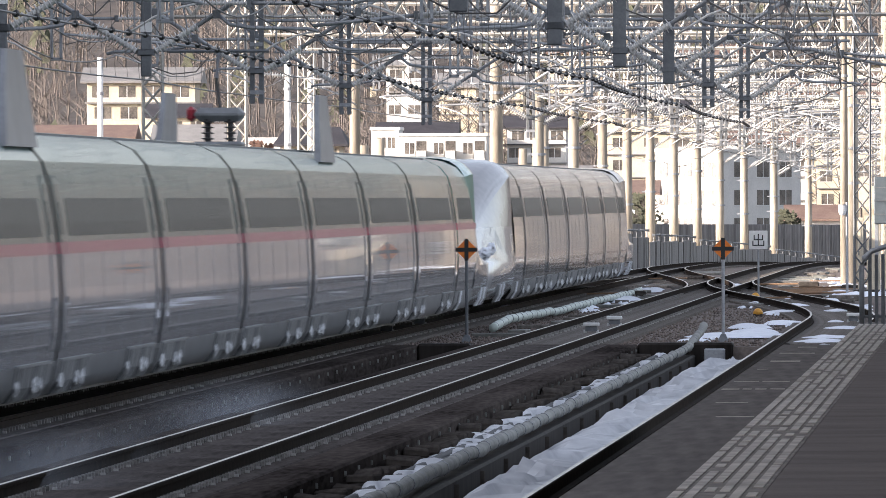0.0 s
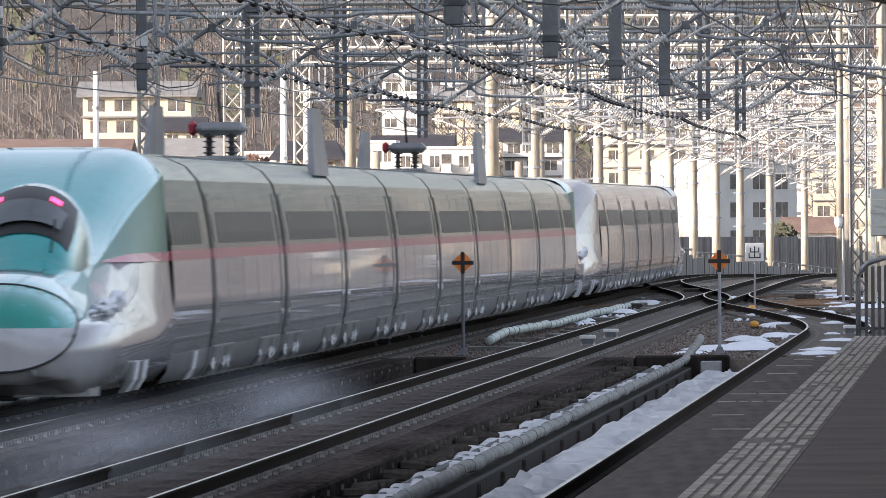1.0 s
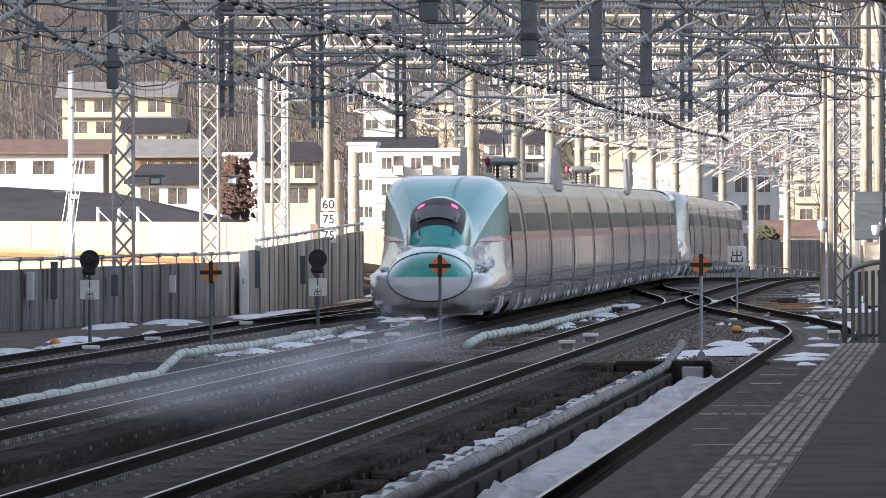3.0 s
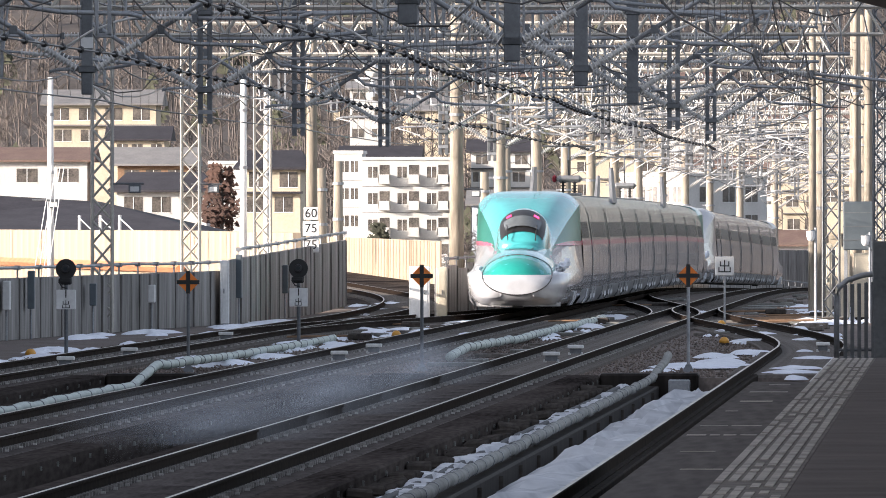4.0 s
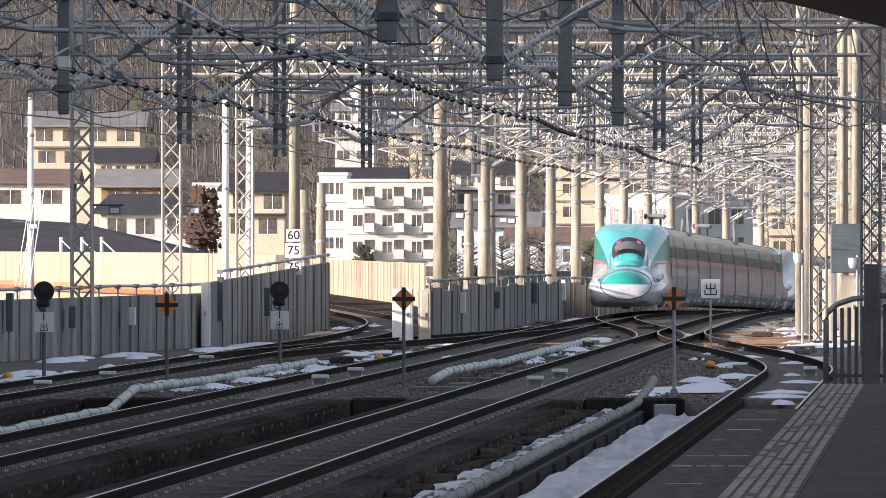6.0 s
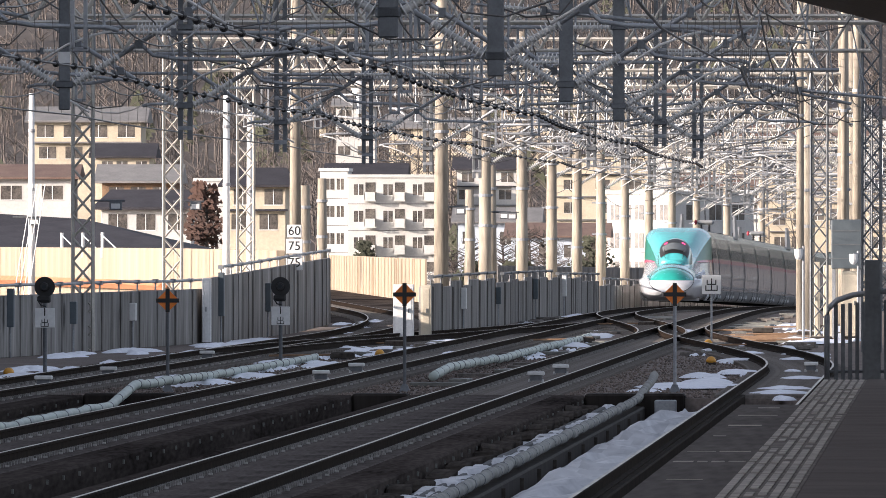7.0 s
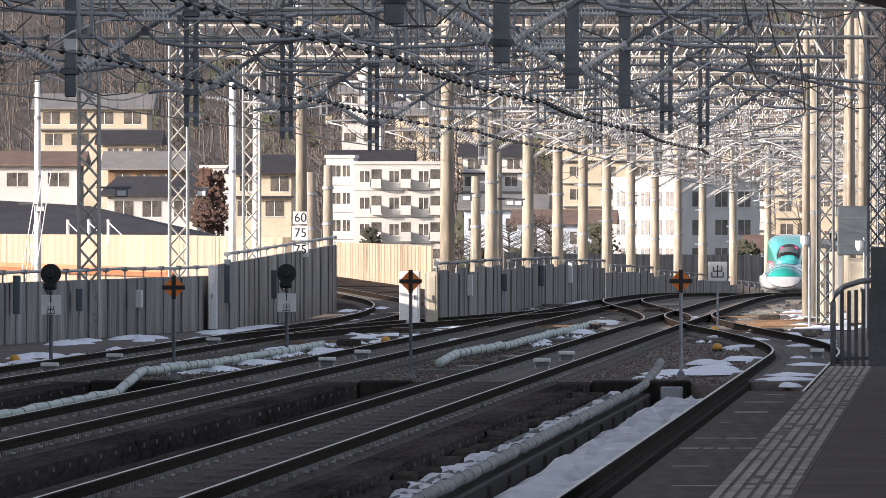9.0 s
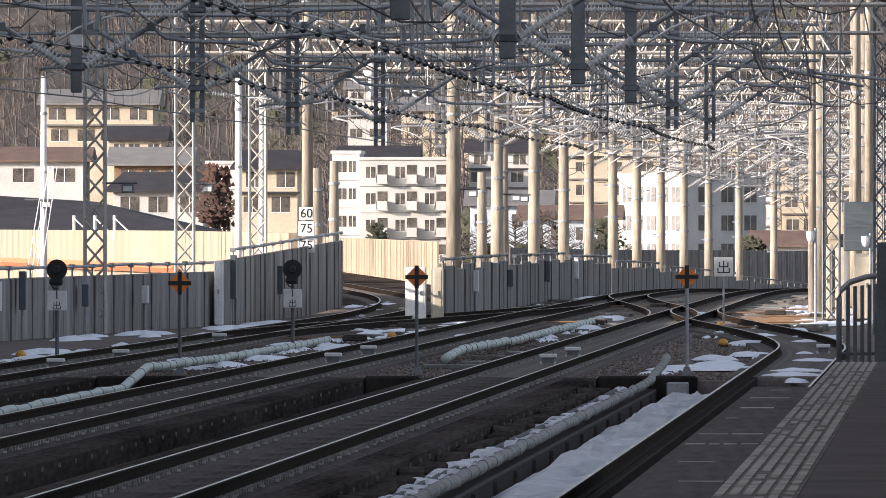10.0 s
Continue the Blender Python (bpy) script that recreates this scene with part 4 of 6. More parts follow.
def body_shell(L, cuts, materials):
    """Side and roof of a car of length L in bands, each its own mesh part; cuts: (from, to, name, material, label) on the section's points."""
    made = []
    for a, b, nm, m, lab in cuts:
        g = Geo()
        for s in (1, -1):
            line = [(s * x, z) for x, z in SECTION[a:b + 1]]
            if s < 0:
                line = line[::-1]
            rings = [[(x, y, z) for x, z in line] for y in (0.32, L - 0.32)]
            g.loft(rings, False, False)
        made.append((nm, g, m, lab))
    return made


def gangway(L):
    """Full-section bellows between two cars."""
    out = [(x * 0.985, z * 0.985 + 0.02) for x, z in SECTION]
    line = out + [(-x, z) for x, z in out[:0:-1]]
    return Geo().loft([[(x, y, z) for x, z in line] for y in (L - 0.42, L + 0.42)])


def snow_lump(x, y, z, rx, ry, rz, seed):
    """A ragged lump of packed snow."""
    rings = []
    for i in range(11):
        a = 0.12 + 2.9 * i / 10
        ring = []
        for j in range(16):
            b = 2 * math.pi * j / 16
            d = Vector((math.sin(a) * math.cos(b), math.sin(a) * math.sin(b), -math.cos(a)))
            k = 0.9 + 0.5 * noise.noise(d * 1.6 + Vector((seed * 3.7, seed, 0))) + 0.12 * noise.noise(d * 4.0 + Vector((0, seed, 3)))
            ring.append((x + rx * d.x * k, y + ry * d.y * k, z + rz * d.z * k))
        rings.append(ring)
    return Geo().loft(rings)


def cover_panel(s, y, w):
    """A skirt panel that follows the skirt's slope."""
    p = [(1.612, 0.60), (1.565, 0.34), (1.46, 0.17)]
    g = Geo()
    ring = lambda k: [(s * x, y + k, z) for x, z in p] + [(s * (x - 0.06), y + k, z) for x, z in p[::-1]]
    return g.loft([ring(0.0), ring(w)])


DOOR = {"green": strip(2.16, 2.98, -0.45, 0.45, 0.012).mesh("door", M["side_green"]), "silver": strip(2.0, 2.98, -0.45, 0.45, 0.012).mesh("door", M["silver"]),
        "low": strip(0.78, 1.99, -0.45, 0.45, 0.012).mesh("lower_door", M["tsteel"]), "seal": strip(0.74, 3.02, -0.028, 0.028, 0.010).mesh("door_seal", M["steel_dark"]),
        "pane": strip(2.25, 2.68, -0.16, 0.16, 0.016).mesh("door_pane", M["car_pane"]), "joint": strip(0.66, 3.1, -0.010, 0.010, 0.003).mesh("panel_joint", M["steel_dark"])}


def make_car(kind, L=25.0):
    five = kind == "green"
    th = thing("train_car", Matrix(), "green and white high-speed train car with a pink stripe" if five else "silver high-speed train car with a dark red roof", "train car", "cars of the train")
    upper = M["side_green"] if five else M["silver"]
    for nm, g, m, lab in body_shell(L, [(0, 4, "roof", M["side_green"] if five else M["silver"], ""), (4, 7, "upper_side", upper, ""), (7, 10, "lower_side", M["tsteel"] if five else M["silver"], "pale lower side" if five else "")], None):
        part(nm, g, m, th, lab, True)
    if five:
        me = strip(2.0, 2.15, -L / 2 + 0.3, L / 2 - 0.3, 0.006).mesh("stripe", M["pink"])
        for s in (0, 180):
            part("stripe", me, None, th, "pink stripe").matrix_basis = pose(0, L / 2, 0, 0, 0, s)
    # end walls and gangway
    part("gangway", gangway(L), M["rubber"], th, "dark rubber gangway")
    # windows, flush dark panes
    me = strip(2.23, 2.72, -0.43, 0.43, 0.009).mesh("window_pane", M["car_pane"])
    for i in range(18):
        y = 3.4 + i * (L - 6.8) / 17
        for s in (0, 180):
            ob = part("window_pane", me, None, th)
            ob.matrix_basis = pose(0, y, 0, 0, 0, s)
    # doors
    for y in (1.25, L - 1.25):
        for s in (0, 180):
            for nm, me in (("door", DOOR[kind]), ("lower_door", DOOR["low"])):
                part(nm, me, None, th).matrix_basis = pose(0, y, 0, 0, 0, s)
            for e in (-0.5, 0.5):
                part("door_seal", DOOR["seal"], None, th).matrix_basis = pose(0, y + (e if s == 0 else -e), 0, 0, 0, s)
            part("door_pane", DOOR["pane"], None, th).matrix_basis = pose(0, y, 0, 0, 0, s)
    # panel joints down the side
    for i in range(1, 5):
        for s in (0, 180):
            part("panel_joint", DOOR["joint"], None, th).matrix_basis = pose(0, L * i / 5, 0, 0, 0, s)
    # skirt with panels
    g = Geo()
    for s in (1, -1):
        line = [(s * 1.60, 0.62), (s * 1.55, 0.36), (s * 1.42, 0.18), (s * 1.2, 0.14)]
        g.loft([[(x, y, z) for x, z in (line if s > 0 else line[::-1])] for y in (0.2, L - 0.2)], False, False)
    part("skirt", g, M["skirt"], th, "grey skirt", True)
    g = Geo().box(-1.3, 0.3, 0.12, 1.3, L - 0.3, 0.5)
    part("underframe", g, M["black"], th)
    for y0, y1 in ((1.0, 8.2), (L - 8.2, L - 1.0)):
        for s in (1, -1):
            for i in range(6):
                y = y0 + i * (y1 - y0) / 6
                part("bogie_cover", cover_panel(s, y + 0.08, 0.95), M["skirt"] if i % 3 else M["steel_dark"], th, "grey bogie cover")
                if i in (0, 3, 4):
                    part("snow_crust", snow_lump(s * 1.565, y + 0.55, 0.36, 0.03, 0.42, 0.13, i + y0), M["snow_old"], th, "packed snow on the bogie cover", True)
            part("skirt_step", Geo().box(s * 1.60 - 0.02, y0, 0.60, s * 1.60 + 0.02, y1, 0.635), M["steel_dark"], th)
    # roof strip
    part("roof_seam", Geo().box(-0.9, 0.3, 3.52, -0.86, L - 0.3, 3.6).box(0.86, 0.3, 3.52, 0.9, L - 0.3, 3.6), M["steel_dark"], th)
    return th


NOSE = [  # back from the tip, top, crease half width and height, half width of the body
    (0.00, 1.05, 0.30, 0.98, 0.55), (0.12, 1.30, 0.58, 1.06, 0.88), (0.35, 1.48, 0.84, 1.13, 1.14), (0.8, 1.66, 1.00, 1.20, 1.34), (1.6, 1.82, 1.08, 1.27, 1.50),
    (3.0, 1.95, 1.05, 1.42, 1.60), (4.5, 2.02, 0.97, 1.60, 1.64), (6.0, 2.10, 0.88, 1.74, 1.66), (7.5, 2.24, 0.88, 1.92, 1.672), (9.0, 2.52, 0.96, 2.14, 1.675),
    (10.2, 2.90, 1.10, 2.44, 1.675), (11.4, 3.32, 1.28, 2.78, 1.675), (12.6, 3.58, 1.47, 3.08, 1.675), (13.4, 3.68, 1.57, 3.26, 1.675), (14.0, 3.68, 1.55, 3.26, 1.675), (15.0, 3.64, 1.43, 3.20, 1.675)]


def nose_at(k):
    return [float(np.interp(k, [r[0] for r in NOSE], [r[i] for r in NOSE])) for i in (1, 2, 3, 4)]


def top_z(k, x):
    """Height of the upper surface at x, k metres behind the tip."""
    zt, wc, zc, w = nose_at(k)
    f = min(1.0, abs(x) / wc)
    return zc + (zt - zc) * (1 - f ** (2.4 + 3.8 * min(1.0, k / 13.0) ** 3))


def reach(x, z):
    """How far behind the tip the nose's skin lies at x and z, from in front."""
    k = 0.0
    while k < 15:
        zt, wc, zc, w = nose_at(k)
        low = 0.42 if k < 0.5 else 0.2
        if z >= zc:
            inside = abs(x) <= wc and z <= top_z(k, x)
        else:
            inside = abs(x) <= wc + (w - wc) * min(1, (zc - z) / max(0.05, zc - 1.15)) and z > low
        if inside:
            return k
        k += 0.03
    return 15.0


def nose_bands(rows):
    """Strips of skin through lists of points, one list a station, mirrored to both sides."""
    g = Geo()
    for s in (1, -1):
        g.loft([[(s * x, y, z) for x, y, z in (r if s > 0 else r[::-1])] for r in rows], False, False)
    return g


def make_end_car(kind, L=26.5):
    """End car; its nose tip at y = 0 points to -y."""
    five = kind == "green"
    th = thing("train_end_car", Matrix(), "teal-green and white end car, duckbill nose, red tail lamps" if five else "silver and red end car with a long nose", "train car", "cars of the train")
    up = M["teal"] if five else M["silver"]
    ks = [r[0] for r in NOSE]
    crown, flank, low = [], [], []
    for k in ks:
        zt, wc, zc, w = nose_at(k)
        zs = min(2.0, zc - 0.02)
        crown.append([(wc * f, k, top_z(k, wc * f)) for f in (0, 0.2, 0.4, 0.6, 0.75, 0.87, 0.95, 1.0)])
        wa = wc + (w - wc) * min(1, (zc - zs) / max(0.05, zc - 1.05))
        flank.append([(wc, k, zc), (wc + (wa - wc) * 0.4, k, zc - (zc - zs) * 0.33), (wc + (wa - wc) * 0.75, k, zc - (zc - zs) * 0.66), (wa, k, zs)])
        b = 0.5 if k == 0 else (0.34 if k < 0.5 else 0.18)
        low.append([(wa, k, zs), (w, k, min(zs - 0.03, 1.15)), (w * 0.985, k, 0.75), (w * 0.93, k, 0.45), (w * 0.8, k, b + 0.05), (w * 0.4, k, b), (0, k, b)])
    # one green paint: crown paled for sky sheen, flank darkened for shade
    part("nose_crown", nose_bands(crown), up, th, "glossy upper nose, paled to teal for its sky sheen", True)
    part("nose_flank", nose_bands(flank), M["nose_side"] if five else M["silver"], th, "green flank of the nose, darkened as its shaded side", True)
    part("nose_lower", nose_bands(low), M["tsteel"], th, "white lower nose", True)
    tip = Geo()
    r = crown[0] + flank[0][1:] + low[0][1:]
    tip.hull([(x, y, z) for x, y, z in r] + [(-x, y, z) for x, y, z in r[::-1]], [tuple(range(2 * len(r)))])
    part("nose_tip", tip, M["tsteel"], th)
    # round nose cover: green above its middle, white below, with a dark joint
    g, h = Geo(), Geo()
    for geo, z0, z1 in ((g, 1.12, 1.0), (h, 1.12, -1.0)):
        rows = []
        for i in range(7):
            q = i / 6
            row = []
            for j in range(13):
                a = math.pi * j / 12
                x = 1.05 * math.cos(a) * q
                z = 1.12 + (0.60 if z1 > 0 else -0.60) * math.sin(a) * q
                row.append((x, reach(x, z) - 0.045, z))
            rows.append(row)
        geo.loft(rows, False, False)
    part("cover_upper", g, M["green"] if five else M["silver"], th, "bright green nose cover", True)
    part("cover_lower", h, M["tsteel"], th, "", True)
    ring = [(1.06 * math.cos(a), 1.12 + 0.61 * math.sin(a)) for a in [2 * math.pi * j / 40 for j in range(41)]]
    part("cover_joint", Geo().tube([(x, reach(x, z) - 0.05, z) for x, z in ring], 0.017, 5), M["rubber"], th)
    # cockpit canopy, glass and lamps
    CAN = ((5.3, 0.60, 2.20), (5.8, 0.72, 2.58), (6.4, 0.79, 2.90), (7.2, 0.83, 3.08), (8.2, 0.85, 3.15), (9.2, 0.8, 3.12), (10.2, 0.66, 3.02), (11.2, 0.4, 2.9))

    def canopy_point(k, a, off=0.0):
        w, t = (float(np.interp(k, [r[0] for r in CAN], [r[i] for r in CAN])) for i in (1, 2))
        return ((w + off * 0.3) * math.cos(a), k - off, 1.85 + (t - 1.85 + off * 0.4) * math.sin(a) ** 0.62)

    def canopy_patch(k0, k1, cut0, cut1, off, n=14, m=5):
        rows = []
        for i in range(m + 1):
            k, cut = k0 + (k1 - k0) * i / m, cut0 + (cut1 - cut0) * i / m
            rows.append([canopy_point(k, cut + (math.pi - 2 * cut) * j / n, off) for j in range(n + 1)])
        return Geo().loft(rows, False, False)

    part("cockpit_canopy", Geo().loft([[canopy_point(k, math.pi * j / 18) for j in range(19)] for k, w, t in CAN], True, False), up, th, "raised cockpit canopy", True)
    part("windscreen_frame", canopy_patch(5.6, 7.4, 0.36, 0.62, 0.03), M["black"], th, "dark glossy windscreen surround", True)
    part("windscreen", canopy_patch(5.82, 6.42, 0.80, 0.74, 0.06), M["screen"], th, "curved windscreen, coloured grey for the sky's reflection", True)
    for s in (-1, 1):
        g = Geo()
        a0, a1 = (0.92, 1.14) if s > 0 else (math.pi - 1.14, math.pi - 0.92)
        g.loft([[canopy_point(k, a0 + (a1 - a0) * j / 4, 0.09) for j in range(5)] for k in (6.50, 6.62, 6.78)], False, False)
        part("tail_lamp", g, M["lamp_red"], th, "glowing red tail lamp", True)
        part("wiper", Geo().bar((s * 0.42, 5.2, 2.16), (s * 0.46, 5.66, 2.62), 0.025), M["black"], th)
    # snow packed on the shoulders, and the plough
    for s in (-1, 1):
        for i, (x, k, z, rx, ry, rz) in enumerate(((1.30, 3.4, 1.38, 0.17, 1.2, 0.13), (1.42, 4.2, 1.48, 0.11, 1.2, 0.16), (1.20, 2.6, 1.30, 0.13, 0.6, 0.07), (1.00, 8.2, 2.00, 0.06, 1.6, 0.09), (0.97, 6.6, 1.82, 0.10, 1.2, 0.06), (1.10, 9.6, 2.22, 0.04, 1.2, 0.08), (1.22, 1.9, 0.42, 0.16, 0.2, 0.09))):
            if i in (2, 6) or (s > 0 and i < 3):
                part("snow_crust", snow_lump(s * x, k, z, rx, ry, rz, i + s), M["snow"], th, "lump of packed snow", True)
        g = Geo().loft([[(s * x, y, z) for x, y in ((0.16, 0.75), (0.75, 0.8), (1.18, 1.25), (1.28, 2.0), (0.16, 2.0))] for z in (0.16, 0.36)])
        part("plough", g, M["skirt"], th, "grey plough lobe under the nose")
    part("coupler_recess", Geo().box(-0.16, 0.9, 0.10, 0.16, 2.0, 0.42, 0.03), M["rubber"], th, "dark recess between the plough lobes")
    part("number_bar", Geo().box(-0.62, 0.735, 0.21, -0.34, 0.749, 0.28), M["black"], th)
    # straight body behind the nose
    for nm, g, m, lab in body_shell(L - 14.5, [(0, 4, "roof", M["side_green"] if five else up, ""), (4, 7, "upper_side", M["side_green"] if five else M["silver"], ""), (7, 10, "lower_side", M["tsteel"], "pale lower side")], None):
        ob = part(nm, g, m, th, lab, True)
        ob.location = (0, 14.5, 0)
    if five:
        rows = []
        for k in (8.2, 9.0, 10.2, 11.4, 12.6, 13.4, 14.0, 14.6):
            zt, wc, zc, w = nose_at(k)
            zs = min(2.0, zc - 0.02)
            at = lambda z: wc + (w - wc) * min(1, (zc - z) / max(0.05, zc - 1.05)) + 0.014
            h = 0.13 * min(1.0, (k - 8.0) / 2.5)
            rows.append([(at(zs + h), k, zs + h), (at(zs), k, zs), (at(zs) - 0.03, k, zs - 0.004)])
        part("nose_stripe", nose_bands(rows), M["pink"], th, "pink stripe sweeping up from the nose")
        me = strip(2.0, 2.15, -5.85, 5.85, 0.006).mesh("stripe", M["pink"])
        for s in (0, 180):
            part("stripe", me, None, th, "pink stripe").matrix_basis = pose(0, 20.4, 0, 0, 0, s)
    g = Geo()
    for s in (1, -1):
        line = [(s * 1.60, 0.62), (s * 1.55, 0.36), (s * 1.42, 0.18), (s * 1.2, 0.14)]
        g.loft([[(x, y, z) for x, z in (line if s > 0 else line[::-1])] for y in (14.6, L - 0.2)], False, False)
    part("skirt", g, M["skirt"], th, "grey skirt", True)
    for s in (1, -1):
        for i in range(7):
            y = 4.5 + i * 1.1 if i < 4 else L - 5.6 + (i - 4) * 1.1
            part("bogie_cover", cover_panel(s, y, 0.8), M["snow"] if i % 2 else M["skirt"], th, "bogie cover crusted with snow" if i % 2 else "grey bogie cover")
    part("gangway", gangway(L), M["rubber"], th, "dark rubber gangway")
    me = strip(2.23, 2.72, -0.4, 0.4, 0.009).mesh("window_pane", M["car_pane"])
    for i in range(8):
        for s in (0, 180):
            ob = part("window_pane", me, None, th)
            ob.matrix_basis = pose(0, 15.6 + i * 1.15, 0, 0, 0, s)
    return th


def pantograph_on(car, y, fin_right, fin_left):
    for s, yy in ((1, fin_right), (-1, fin_left)):
        g = Geo()
        g.loft([[(s * 1.28 + e, yy + a, 3.38) for e, a in ((-0.06, -3.2), (0.06, -3.2), (0.06, 3.2), (-0.06, 3.2))],
                [(s * 1.22 + e, yy + a, 4.15) for e, a in ((-0.05, -2.3), (0.05, -2.3), (0.05, 2.3), (-0.05, 2.3))],
                [(s * 1.2 + e, yy + a, 4.62) for e, a in ((-0.04, -1.7), (0.04, -1.7), (0.04, 1.7), (-0.04, 1.7))]])
        part("noise_shield", g, M["skirt"], car, "grey noise shield fin")
    part("pantograph_base", Geo().box(-0.45, y - 0.6, 3.62, 0.45, y + 0.6, 3.72, 0.04), M["skirt"], car)
    for x in (-0.2, 0.2):
        for d in (-0.4, 0.4):
            part("roof_insulator", ribbed(Geo(), (x, y + d, 3.72), (x, y + d, 4.12), 0.09, 4), M["rubber"], car, "dark roof insulator")
    part("pantograph_cover", Geo().box(-0.42, y - 0.5, 4.08, 0.46, y + 0.5, 4.32, 0.1), M["skirt"], car, "grey pantograph fairing")
    part("insulator_cap", Geo().box(-0.56, y - 0.25, 4.08, -0.41, y + 0.25, 4.34, 0.06), M["red"], car, "dark red insulator cap")
    part("pantograph_arm", Geo().tube([(0, y + 0.3, 4.3), (0, y - 0.9, 4.85), (0, y - 0.1, 5.3)], 0.04, 6).tube([(-0.9, y - 0.1, 5.32), (0.9, y - 0.1, 5.32)], 0.035, 6), M["steel_dark"], car)


CARS = []   # (object, distance of its rear end from the tail tip)
tail = make_end_car("green")
CARS.append((tail, 0.0, 26.5, False))
mid = make_car("green")
s = 26.5
for i in range(8):
    car = mid if i == 0 else copy_thing(mid, Matrix())
    CARS.append((car, s, 25.0, False))
    s += 25.0
pantograph_on(CARS[2][0], 63 - CARS[2][1], 82 - 12 - CARS[2][1] + 4, 64 - CARS[2][1])
pantograph_on(CARS[6][0], 149 + 3 - CARS[6][1], 170 - 4 - CARS[6][1], 158 - CARS[6][1])
front = copy_thing(tail, Matrix())
CARS.append((front, s, 26.5, True))
s += 26.5 + 0.4
s_tail = make_end_car("silver", 23.0)
CARS.append((s_tail, s, 23.0, False))
s += 23.0
s_mid = make_car("silver", 20.5)
for i in range(5):
    CARS.append((s_mid if i == 0 else copy_thing(s_mid, Matrix()), s, 20.5, False))
    s += 20.5
CARS.append((copy_thing(s_tail, Matrix()), s, 23.0, True))


def car_pose(y, L, turned):
    """Pose of a car whose two ends stand on the far main line at y and y + L."""
    a, b = (t1_x(y) - 0.2, y, 0.1 - fall(y)), (t1_x(y + L) - 0.2, y + L, 0.1 - fall(y + L))
    yaw = math.degrees(math.atan2(-(b[0] - a[0]), L))
    nod = math.degrees(math.atan2(b[2] - a[2], L))
    if turned:
        return pose(*b, -nod, 0, yaw + 180)
    return pose(*a, nod, 0, yaw)


def tail_at(t):
    return 201.5 + 91.0 * (t - 1.0) + 8.0 * max(0.0, t - 8.5) ** 2


SPRAY = []
for i in range(8):
    g = Geo()
    for r in range(9):
        a = math.pi / 2 * r / 8
        g.v += [(math.sin(a) * math.cos(2 * math.pi * j / 24), -math.cos(a), math.sin(a) * math.sin(2 * math.pi * j / 24)) for j in range(24)]
    for r in range(8):
        g.f += [(r * 24 + j, r * 24 + (j + 1) % 24, (r + 1) * 24 + (j + 1) % 24, (r + 1) * 24 + j) for j in range(24)]
    puff = solid("snow_mist", g, M["mist"], "drifting puff of fine snow mist behind the train", "snow mist", "snow mist", smooth=True)
    puff.scale = (1.5 + 0.12 * i, 10.0, 0.75 + 0.12 * (i % 3))
    SPRAY.append(puff)


def motions():
    for i, cloud in enumerate(SPRAY):
        rows = ((0.0, 222, -0.75), (1.0, 236, -0.45), (2.0, 262, 0.0), (3.0, 300, 0.0), (4.5, 322, -0.7), (5.5, 330, -1.2), (7.0, 336, -2.1), (10.0, 340, -2.5))
        walk(cloud, [(t, pose(-11.0 + 0.35 * (i % 3), y + 6 - 15 * i, z + 0.2)) for t, y, z in rows])
    for car, s0, L, turned in CARS:
        walk(car, [(t / 2, car_pose(tail_at(t / 2) + s0, L, turned)) for t in range(21)])


# ---- signals and signs by the track ----
def diamond(x, y, z, base):
    th = thing("diamond_marker", pose(x, y, base), "orange diamond marker with a black cross on a slim post", "track sign", "diamond markers")
    h = z - base
    q = 0.238
    part("plate", Geo().loft([[(q, yy, h), (0, yy, h + q), (-q, yy, h), (0, yy, h - q)] for yy in (-0.02, 0.012)]), M["orange"], th, "orange diamond plate")
    part("cross", Geo().box(-q * 0.97, -0.032, h - 0.042, q * 0.97, -0.021, h + 0.042).box(-0.042, -0.034, h - q * 0.97, 0.042, -0.0212, h + q * 0.97), M["black"], th, "black cross")
    part("post", Geo().tube([(0, 0.03, 0), (0, 0.03, h + 0.1)], 0.034, 8), M["steel_dark"] if x < -7 else M["steel"], th)
    part("foot", Geo().loft([[(a, b, 0) for a, b in ((-.12, -.12), (.12, -.12), (.12, .12), (-.12, .12))], [(a, b, 0.16) for a, b in ((-.05, -.05), (.05, -.05), (.05, .05), (-.05, .05))]]), M["steel_dark"], th)


diamond(-15.77, 318, 1.59, -0.25)
diamond(-11.0, 318, 1.715, -0.25)
diamond(-5.565, 318, 1.72, -0.25)
g = Geo().box(-5.72, 304.4, -0.66, -5.30, 305.0, -0.27, 0.02)
solid("marker_base", g, M["steel"], "pale grey-blue concrete block at the trench end", "block")


def glyph_out(g, w, y):
    """Strokes of the sign's character, w wide, centred at the origin in the xz plane."""
    t = w * 0.10
    g.box(-t / 2, y, -w * 0.5, t / 2, y + 0.004, w * 0.55)
    for x0, x1, z in ((-0.38, 0.38, 0.02), (-0.5, 0.5, -0.5)):
        g.box(x0 * w, y, z * w - t / 2, x1 * w, y + 0.004, z * w + t / 2)
    for x, z0, z1 in ((-0.38, 0.02, 0.38), (0.38, 0.02, 0.38), (-0.5, -0.5, -0.12), (0.5, -0.5, -0.12)):
        g.box(x * w - t / 2, y - 0.001, z0 * w - t / 2, x * w + t / 2, y + 0.004, z1 * w + t / 2)
    return g


